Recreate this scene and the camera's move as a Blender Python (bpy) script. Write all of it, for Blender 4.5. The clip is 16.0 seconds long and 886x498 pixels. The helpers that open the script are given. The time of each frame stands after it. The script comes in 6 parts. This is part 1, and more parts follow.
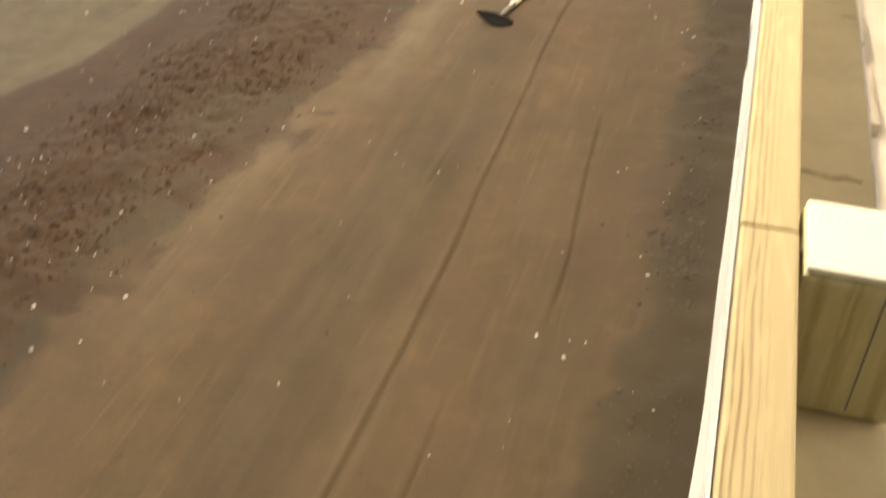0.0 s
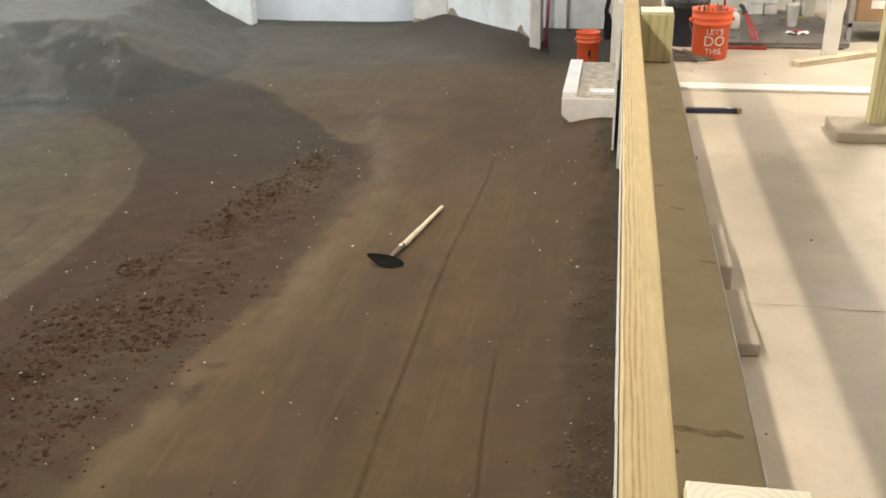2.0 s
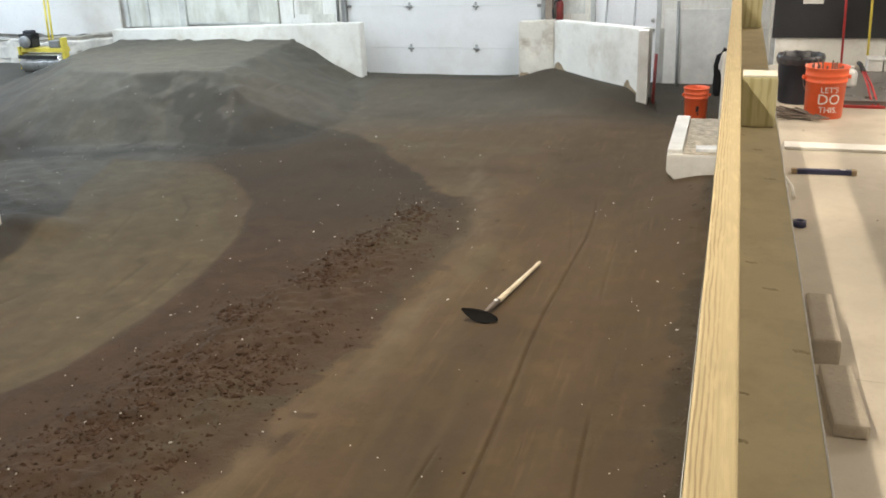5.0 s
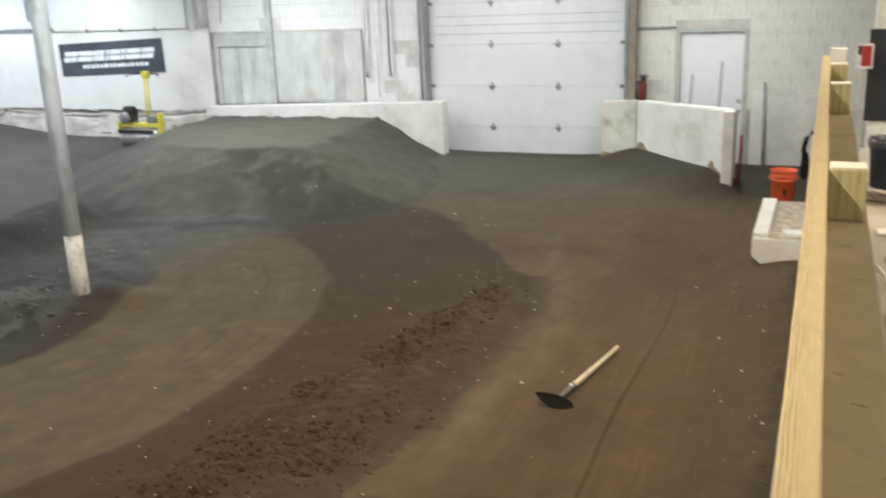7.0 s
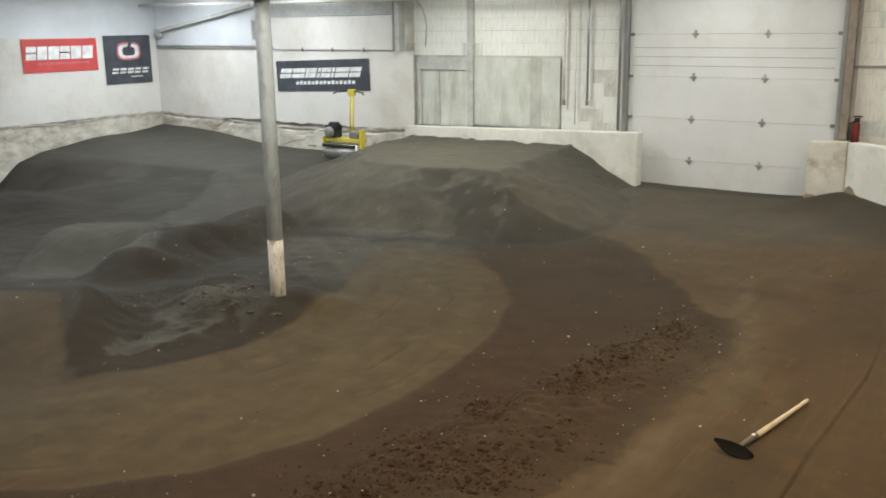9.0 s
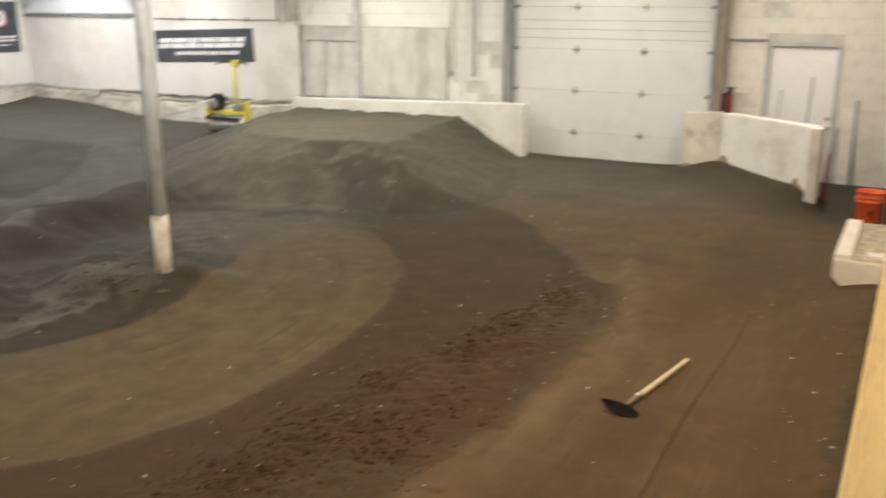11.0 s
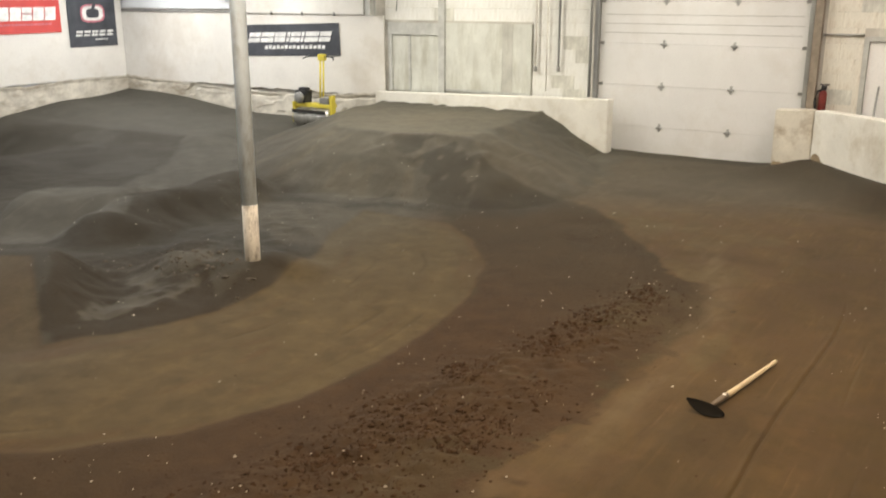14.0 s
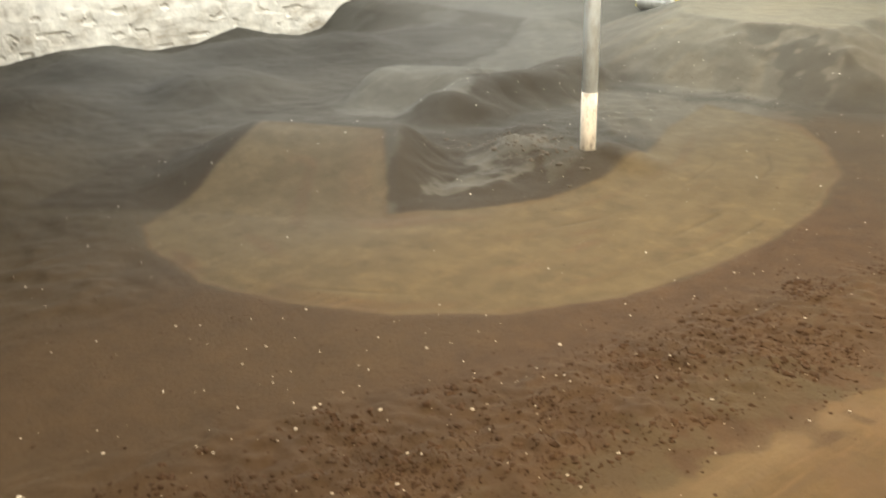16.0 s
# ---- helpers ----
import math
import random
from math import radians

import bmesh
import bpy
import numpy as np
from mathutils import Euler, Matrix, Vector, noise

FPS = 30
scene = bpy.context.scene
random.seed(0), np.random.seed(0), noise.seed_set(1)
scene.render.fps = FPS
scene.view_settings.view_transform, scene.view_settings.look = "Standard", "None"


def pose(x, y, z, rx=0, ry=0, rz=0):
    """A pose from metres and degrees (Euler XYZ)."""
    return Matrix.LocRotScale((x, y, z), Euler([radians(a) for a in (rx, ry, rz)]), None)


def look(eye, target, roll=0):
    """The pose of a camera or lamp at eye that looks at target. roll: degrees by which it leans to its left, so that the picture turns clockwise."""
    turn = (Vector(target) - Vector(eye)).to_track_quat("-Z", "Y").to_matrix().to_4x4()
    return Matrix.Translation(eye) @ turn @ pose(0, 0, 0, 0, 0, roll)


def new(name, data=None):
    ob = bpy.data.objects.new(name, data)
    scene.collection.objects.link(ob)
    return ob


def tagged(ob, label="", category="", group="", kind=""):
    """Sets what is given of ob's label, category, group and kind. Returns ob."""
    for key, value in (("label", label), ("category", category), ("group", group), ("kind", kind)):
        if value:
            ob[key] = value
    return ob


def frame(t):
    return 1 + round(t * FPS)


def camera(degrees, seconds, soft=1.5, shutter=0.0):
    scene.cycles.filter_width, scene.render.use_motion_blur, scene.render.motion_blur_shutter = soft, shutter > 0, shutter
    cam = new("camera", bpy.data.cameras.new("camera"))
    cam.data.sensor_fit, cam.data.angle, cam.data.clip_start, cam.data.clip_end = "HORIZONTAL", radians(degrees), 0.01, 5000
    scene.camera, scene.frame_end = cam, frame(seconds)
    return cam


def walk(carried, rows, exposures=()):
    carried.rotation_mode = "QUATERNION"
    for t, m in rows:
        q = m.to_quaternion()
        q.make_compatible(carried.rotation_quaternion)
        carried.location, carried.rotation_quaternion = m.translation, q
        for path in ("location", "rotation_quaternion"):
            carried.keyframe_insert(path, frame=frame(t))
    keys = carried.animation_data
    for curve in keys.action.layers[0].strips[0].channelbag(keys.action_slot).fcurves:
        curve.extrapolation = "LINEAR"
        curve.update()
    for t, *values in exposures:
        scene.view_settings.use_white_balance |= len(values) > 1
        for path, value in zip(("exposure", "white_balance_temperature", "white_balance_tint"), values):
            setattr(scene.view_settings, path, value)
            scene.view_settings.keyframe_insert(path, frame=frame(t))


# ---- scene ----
cam = camera(51.9, 16.0, soft=1.7, shutter=0.6)
PATH = [
    (0, (0.921, -0.241, 2.375), (0.427, 1.252, 1.139), -1.2),
    (0.2, (0.925, -0.215, 2.377), (0.448, 1.347, 1.222), -2.1),
    (0.4, (0.925, -0.192, 2.379), (0.512, 1.467, 1.34), -1.9),
    (0.5, (0.926, -0.181, 2.38), (0.537, 1.508, 1.381), -1.5),
    (0.7, (0.932, -0.166, 2.383), (0.547, 1.558, 1.443), -1.9),
    (1, (0.935, -0.16, 2.384), (0.574, 1.585, 1.475), -1.7),
    (1.5, (0.938, -0.163, 2.388), (0.57, 1.617, 1.554), -2.0),
    (2, (0.942, -0.167, 2.39), (0.594, 1.629, 1.582), -1.4),
    (2.5, (0.938, -0.17, 2.394), (0.568, 1.634, 1.613), -1.6),
    (3, (0.941, -0.172, 2.396), (0.568, 1.643, 1.644), -1.6),
    (3.5, (0.954, -0.164, 2.396), (0.583, 1.659, 1.663), -1.6),
    (4, (0.973, -0.147, 2.396), (0.505, 1.658, 1.672), -2.4),
    (6.5, (0.973, -0.05, 2.422), (0.308, 1.736, 1.815), -1.7),
    (6.6, (0.973, -0.048, 2.422), (0.292, 1.736, 1.826), -1.8),
    (7, (0.98, -0.041, 2.425), (0.23, 1.733, 1.885), -2.3),
    (7.5, (0.979, -0.041, 2.432), (0.05, 1.671, 1.976), -2.6),
    (8, (0.982, -0.061, 2.434), (-0.028, 1.611, 2.003), -2.1),
    (8.5, (0.985, -0.076, 2.435), (-0.093, 1.548, 1.99), -1.4),
    (10.4, (0.984, -0.1, 2.432), (-0.128, 1.477, 1.901), -0.3),
    (10.8, (0.984, -0.104, 2.431), (-0.018, 1.541, 1.889), 0.2),
    (11, (0.984, -0.105, 2.431), (0.093, 1.604, 1.895), 0.0),
    (11.5, (0.981, -0.1, 2.433), (0.219, 1.687, 1.957), -1.4),
    (12, (0.973, -0.105, 2.43), (0.246, 1.697, 1.958), -1.0),
    (12.3, (0.973, -0.11, 2.429), (0.223, 1.68, 1.947), 0.7),
    (12.5, (0.981, -0.117, 2.429), (0.18, 1.655, 1.963), -1.0),
    (13, (0.98, -0.135, 2.43), (0.072, 1.584, 1.963), -0.9),
    (13.5, (0.97, -0.149, 2.427), (-0.033, 1.51, 1.932), -0.3),
    (14, (0.951, -0.161, 2.422), (-0.084, 1.461, 1.877), -0.1),
    (14.5, (0.921, -0.177, 2.414), (-0.12, 1.401, 1.761), 0.3),
    (15, (0.881, -0.183, 2.411), (-0.299, 1.239, 1.646), -0.8),
    (15.4, (0.843, -0.178, 2.41), (-0.485, 1.098, 1.633), 0.4),
    (15.5, (0.833, -0.175, 2.41), (-0.538, 1.051, 1.625), 0.3),
    (15.8, (0.798, -0.159, 2.41), (-0.658, 0.957, 1.614), -0.4),
    (16, (0.774, -0.146, 2.41), (-0.711, 0.953, 1.643), -1.5),
]
walk(cam, [(t, look(eye, target, roll)) for t, eye, target, roll in PATH],
     exposures=[(0, 0.92, 6300, 12), (0.7, 0.72, 6050, 12), (1.5, 0.33, 5900, 13), (3.5, 0.17, 5750, 13), (6.5, 0.1, 6000, 11), (8.5, -0.4, 6500, 11), (11.0, -0.1, 7400, 17), (12.5, -0.08, 7450, 15), (14.0, -0.06, 7500, 16.5), (14.5, 0.22, 7500, 16), (15.0, 0.57, 7500, 16), (16.0, 1.02, 7300, 12)])

# ---- light ----
world = bpy.data.worlds.new("world")
scene.world = world
world.use_nodes = True
world.node_tree.nodes["Background"].inputs[0].default_value = (0.9, 0.95, 1.0, 1)
world.node_tree.nodes["Background"].inputs[1].default_value = 0.02

scene.view_settings.exposure = 0.0


# ---- materials ----
def material(name, color, rough=0.7, metal=0.0, dark=0.7, light=1.15, scale=6.0, fine=60.0, speck=0.6, bump=0.15, bump_scale=80.0, stain=None, stain_amount=0.0, stain_scale=1.2, per_object=0.0, streak=None):
    """A surface with broad and fine colour variation, stains of their own shape and a fine relief."""
    m = bpy.data.materials.new(name)
    m.use_nodes = True
    t = m.node_tree
    n, l = t.nodes, t.links
    b = n["Principled BSDF"]
    geo = n.new("ShaderNodeTexCoord")
    def noise_node(s, detail=5.0, rough_=0.6):
        x = n.new("ShaderNodeTexNoise")
        x.inputs["Scale"].default_value, x.inputs["Detail"].default_value, x.inputs["Roughness"].default_value = s, detail, rough_
        l.new(geo.outputs["Object"], x.inputs["Vector"])
        return x
    def mix(a, bb, f):
        x = n.new("ShaderNodeMix")
        x.data_type = "RGBA"
        for sock, v in ((x.inputs[0], f), (x.inputs[6], a), (x.inputs[7], bb)):
            if isinstance(v, (int, float)):
                sock.default_value = v
            elif isinstance(v, tuple):
                sock.default_value = (*v[:3], 1)
            else:
                l.new(v, sock)
        return x.outputs[2]
    def ramp(src, lo, hi):
        x = n.new("ShaderNodeMapRange")
        x.inputs["From Min"].default_value, x.inputs["From Max"].default_value = lo, hi
        l.new(src, x.inputs["Value"])
        return x.outputs["Result"]
    broad, small = noise_node(scale), noise_node(fine, 6)
    lo = tuple(min(1, c * dark) for c in color)
    hi = tuple(min(1, c * light) for c in color)
    c = mix(lo, hi, ramp(broad.outputs["Fac"], 0.3, 0.7))
    c = mix(c, tuple(x * speck for x in color), ramp(small.outputs["Fac"], 0.56, 0.85))
    if stain:
        s = noise_node(stain_scale, 8, 0.7)
        if streak:
            run = n.new("ShaderNodeMapping")
            run.inputs["Scale"].default_value = streak
            l.new(geo.outputs["Object"], run.inputs["Vector"])
            l.new(run.outputs[0], s.inputs["Vector"])
        x = n.new("ShaderNodeMath")
        x.operation, x.inputs[1].default_value = "MULTIPLY", stain_amount
        l.new(ramp(s.outputs["Fac"], 0.48, 0.7), x.inputs[0])
        c = mix(c, stain, x.outputs[0])
    if per_object:
        info = n.new("ShaderNodeObjectInfo")
        h = n.new("ShaderNodeHueSaturation")
        l.new(ramp(info.outputs["Random"], -1.0, 2.0), h.inputs["Fac"])
        v = n.new("ShaderNodeMapRange")
        v.inputs["To Min"].default_value, v.inputs["To Max"].default_value = 1 - per_object, 1 + per_object
        l.new(info.outputs["Random"], v.inputs["Value"])
        l.new(v.outputs[0], h.inputs["Value"])
        h.inputs["Fac"].default_value = 1.0
        l.new(c, h.inputs["Color"])
        c = h.outputs[0]
    l.new(c, b.inputs["Base Color"])
    b.inputs["Metallic"].default_value = metal
    r = n.new("ShaderNodeMapRange")
    r.inputs["To Min"].default_value, r.inputs["To Max"].default_value = max(0.02, rough - 0.12), min(1, rough + 0.12)
    l.new(broad.outputs["Fac"], r.inputs["Value"])
    l.new(r.outputs[0], b.inputs["Roughness"])
    if bump:
        bn = noise_node(bump_scale, 6)
        bp = n.new("ShaderNodeBump")
        bp.inputs["Strength"].default_value, bp.inputs["Distance"].default_value = bump, 0.01
        l.new(bn.outputs["Fac"], bp.inputs["Height"])
        l.new(bp.outputs[0], b.inputs["Normal"])
    return m


def wood(name, color, axis="y", ring=26.0, line=None, edge=None, rough=0.65, dark=0.72):
    """Sawn softwood: grain lines along one axis, wavering, with a few darker patches."""
    m = bpy.data.materials.new(name)
    m.use_nodes = True
    t = m.node_tree
    n, l = t.nodes, t.links
    b = n["Principled BSDF"]
    co, mp = n.new("ShaderNodeTexCoord"), n.new("ShaderNodeMapping")
    l.new(co.outputs["Object"], mp.inputs["Vector"])
    mp.inputs["Scale"].default_value = {"x": (0.12, 1, 1), "y": (1, 0.12, 1), "z": (1, 1, 0.12)}[axis]
    w = n.new("ShaderNodeTexWave")
    w.wave_type, w.bands_direction = "BANDS", {"x": "Y", "y": "X", "z": "X"}[axis]
    w.inputs["Scale"].default_value, w.inputs["Distortion"].default_value = ring, 5.0
    w.inputs["Detail"].default_value, w.inputs["Detail Scale"].default_value = 3.0, 1.2
    l.new(mp.outputs[0], w.inputs["Vector"])
    ns = n.new("ShaderNodeTexNoise")
    ns.inputs["Scale"].default_value, ns.inputs["Detail"].default_value = 7.0, 6.0
    l.new(co.outputs["Object"], ns.inputs["Vector"])
    fine = n.new("ShaderNodeTexNoise")
    fine.inputs["Scale"].default_value, fine.inputs["Detail"].default_value = 160.0, 4.0
    l.new(mp.outputs[0], fine.inputs["Vector"])
    def mix(a, bb, src, lo, hi):
        r = n.new("ShaderNodeMapRange")
        r.inputs["From Min"].default_value, r.inputs["From Max"].default_value = lo, hi
        l.new(src, r.inputs["Value"])
        x = n.new("ShaderNodeMix")
        x.data_type = "RGBA"
        l.new(r.outputs[0], x.inputs[0])
        for sock, v in ((x.inputs[6], a), (x.inputs[7], bb)):
            if isinstance(v, tuple):
                sock.default_value = (*v, 1)
            else:
                l.new(v, sock)
        return x.outputs[2]
    c = mix(color, line or tuple(x * dark for x in color), w.outputs["Fac"], 0.5, 1.0)
    if line:
        # plain wood between the bundles of growth lines
        band = n.new("ShaderNodeTexNoise")
        band.inputs["Scale"].default_value, band.inputs["Detail"].default_value = 34.0, 2.0
        l.new(mp.outputs[0], band.inputs["Vector"])
        c = mix(c, color, band.outputs["Fac"], 0.55, 0.75)
    if edge:
        # the growth lines crowd to one side of the board
        xyz = n.new("ShaderNodeSeparateXYZ")
        l.new(co.outputs["Object"], xyz.inputs[0])
        c = mix(c, tuple(x * 0.97 for x in color), xyz.outputs[0], edge[0], edge[1])
        hair = n.new("ShaderNodeTexWave")
        hair.bands_direction = "X"
        hair.inputs["Scale"].default_value, hair.inputs["Distortion"].default_value, hair.inputs["Detail Scale"].default_value = ring * 3.1, 4.0, 0.8
        l.new(mp.outputs[0], hair.inputs["Vector"])
        c = mix(c, tuple(x * 0.82 for x in color), hair.outputs["Fac"], 0.55, 1.3)
    c = mix(c, tuple(x * dark * 0.85 for x in color), ns.outputs["Fac"], 0.55, 0.85)
    c = mix(c, tuple(min(1, x * 1.15) for x in color), fine.outputs["Fac"], 0.5, 0.8)
    l.new(c, b.inputs["Base Color"])
    b.inputs["Roughness"].default_value = rough
    bp = n.new("ShaderNodeBump")
    bp.inputs["Strength"].default_value, bp.inputs["Distance"].default_value = 0.25, 0.003
    l.new(fine.outputs["Fac"], bp.inputs["Height"])
    l.new(bp.outputs[0], b.inputs["Normal"])
    return m


def rings(name, color):
    """Sawn end grain with growth rings round an off-centre pith."""
    m = bpy.data.materials.new(name)
    m.use_nodes = True
    n, l = m.node_tree.nodes, m.node_tree.links
    b = n["Principled BSDF"]
    co, mp = n.new("ShaderNodeTexCoord"), n.new("ShaderNodeMapping")
    mp.inputs["Location"].default_value = (-0.42, -0.7, 0)
    l.new(co.outputs["Generated"], mp.inputs["Vector"])
    w = n.new("ShaderNodeTexWave")
    w.wave_type, w.rings_direction = "RINGS", "Z"
    w.inputs["Scale"].default_value, w.inputs["Distortion"].default_value, w.inputs["Detail Scale"].default_value = 4.5, 1.6, 2.0
    l.new(mp.outputs[0], w.inputs["Vector"])
    r = n.new("ShaderNodeValToRGB")
    r.color_ramp.elements[0].position, r.color_ramp.elements[0].color = 0.5, (*color, 1)
    r.color_ramp.elements[1].position, r.color_ramp.elements[1].color = 1.0, (color[0] * 0.93, color[1] * 0.9, color[2] * 0.84, 1)
    l.new(w.outputs["Fac"], r.inputs[0])
    l.new(r.outputs[0], b.inputs["Base Color"])
    b.inputs["Roughness"].default_value = 0.8
    return m


def glow(name, color, strength):
    m = bpy.data.materials.new(name)
    m.use_nodes = True
    b = m.node_tree.nodes["Principled BSDF"]
    b.inputs["Base Color"].default_value = (*color, 1)
    b.inputs["Emission Color"].default_value = (*color, 1)
    b.inputs["Emission Strength"].default_value = strength
    return m


def dirt_material():
    """Packed clay lanes, loose dark soil and red-brown clods, chosen by the ground's own surface marks, some of which
    carry painted shade.
    """
    m = bpy.data.materials.new("track_dirt")
    m.use_nodes = True
    t = m.node_tree
    n, l = t.nodes, t.links
    b = n["Principled BSDF"]
    co = n.new("ShaderNodeTexCoord")
    at = n.new("ShaderNodeVertexColor")
    at.layer_name = "surface"
    sep = n.new("ShaderNodeSeparateColor")
    l.new(at.outputs["Color"], sep.inputs[0])
    def noise_node(s, detail=6.0, rough_=0.6, vec=None):
        x = n.new("ShaderNodeTexNoise")
        x.inputs["Scale"].default_value, x.inputs["Detail"].default_value, x.inputs["Roughness"].default_value = s, detail, rough_
        l.new(vec or co.outputs["Object"], x.inputs["Vector"])
        return x.outputs["Fac"]
    def mix(a, bb, f, kind="MIX"):
        x = n.new("ShaderNodeMix")
        x.data_type, x.blend_type = "RGBA", kind
        for sock, v in ((x.inputs[0], f), (x.inputs[6], a), (x.inputs[7], bb)):
            if isinstance(v, (int, float)):
                sock.default_value = v
            elif isinstance(v, tuple):
                sock.default_value = (*v, 1)
            else:
                l.new(v, sock)
        return x.outputs[2]
    def ramp(src, lo, hi):
        x = n.new("ShaderNodeMapRange")
        x.inputs["From Min"].default_value, x.inputs["From Max"].default_value = lo, hi
        l.new(src, x.inputs["Value"])
        return x.outputs["Result"]
    n1, n2, n3, n4 = noise_node(0.9), noise_node(5.0), noise_node(31.0, 8, 0.72), noise_node(170.0, 3)
    mp = n.new("ShaderNodeMapping")
    mp.inputs["Scale"].default_value = (9.0, 0.9, 1.0)
    l.new(co.outputs["Object"], mp.inputs["Vector"])
    drag = noise_node(1.6, 4, 0.55, mp.outputs[0])
    mp2 = n.new("ShaderNodeMapping")
    mp2.inputs["Scale"].default_value = (24.0, 1.3, 1.0)
    l.new(co.outputs["Object"], mp2.inputs["Vector"])
    drag2 = noise_node(1.2, 5, 0.6, mp2.outputs[0])
    n5 = noise_node(2.3, 5, 0.55)
    soil = mix((0.044, 0.0315, 0.0158), (0.068, 0.049, 0.0245), ramp(n1, 0.35, 0.65))
    lane = mix((0.078, 0.0575, 0.028), (0.116, 0.0865, 0.043), ramp(n2, 0.3, 0.72))
    along = n.new("ShaderNodeMath")
    along.operation = "MULTIPLY"
    l.new(ramp(drag, 0.5, 0.75), along.inputs[0])
    l.new(ramp(sep.outputs[0], 0.78, 0.66), along.inputs[1])
    lane = mix(lane, (0.076, 0.055, 0.035), along.outputs[0])
    pale = n.new("ShaderNodeMath")
    pale.operation = "MULTIPLY"
    l.new(ramp(drag2, 0.55, 0.78), pale.inputs[0])
    l.new(ramp(sep.outputs[0], 0.78, 0.66), pale.inputs[1])
    lane = mix(lane, (0.160, 0.116, 0.072), pale.outputs[0])
    blot = n.new("ShaderNodeMath")
    blot.operation = "MULTIPLY"
    l.new(ramp(n5, 0.56, 0.40), blot.inputs[0])
    l.new(ramp(sep.outputs[0], 0.78, 0.66), blot.inputs[1])
    lane = mix(lane, (0.094, 0.067, 0.040), blot.outputs[0])
    lane = mix(lane, mix(lane, (1.06, 0.91, 0.78), 1.0, "MULTIPLY"), ramp(sep.outputs[0], 0.78, 0.66))
    dry = noise_node(3.2, 9, 0.68)
    lane = mix(lane, mix(lane, (1.17, 1.15, 1.12), 1.0, "MULTIPLY"), ramp(dry, 0.53, 0.60))
    lane = mix(lane, mix(lane, (0.87, 0.86, 0.85), 1.0, "MULTIPLY"), ramp(noise_node(2.1, 8, 0.66), 0.55, 0.63))
    red = mix((0.0425, 0.024, 0.0108), (0.0665, 0.0382, 0.0174), ramp(n2, 0.3, 0.7))
    c = mix(soil, lane, sep.outputs[0])
    c = mix(c, red, sep.outputs[1])
    bw = n.new("ShaderNodeRGBToBW")
    l.new(c, bw.inputs[0])
    # alpha greys the soil, tinting cool lamplight into its colour
    c = mix(c, mix((1.17, 1.13, 0.95), bw.outputs[0], 1.0, "MULTIPLY"), at.outputs["Alpha"])
    c = mix(c, (0.038, 0.029, 0.025), ramp(n3, 0.58, 0.9))
    c = mix(c, (0.18, 0.145, 0.105), ramp(n4, 0.72, 0.95))
    # blue channel: damp and loose soil, plus shade painted on steep faces and in ruts
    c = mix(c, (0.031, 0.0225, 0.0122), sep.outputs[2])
    du = n.new("ShaderNodeVertexColor")
    du.layer_name = "dust"
    c = mix(c, mix((0.140, 0.105, 0.062), (0.175, 0.136, 0.085), ramp(n2, 0.3, 0.7)), du.outputs["Color"])
    l.new(c, b.inputs["Base Color"])
    b.inputs["Roughness"].default_value = 0.85
    b.inputs["Specular IOR Level"].default_value = 0.3
    b1 = n.new("ShaderNodeBump")
    b1.inputs["Distance"].default_value = 0.02
    l.new(n3, b1.inputs["Height"])
    st = n.new("ShaderNodeMapRange")
    st.inputs["To Min"].default_value, st.inputs["To Max"].default_value = 0.5, 0.18
    l.new(sep.outputs[0], st.inputs["Value"])
    l.new(st.outputs[0], b1.inputs["Strength"])
    b2 = n.new("ShaderNodeBump")
    b2.inputs["Strength"].default_value, b2.inputs["Distance"].default_value = 0.35, 0.006
    l.new(n4, b2.inputs["Height"])
    l.new(b1.outputs[0], b2.inputs["Normal"])
    l.new(b2.outputs[0], b.inputs["Normal"])
    return m


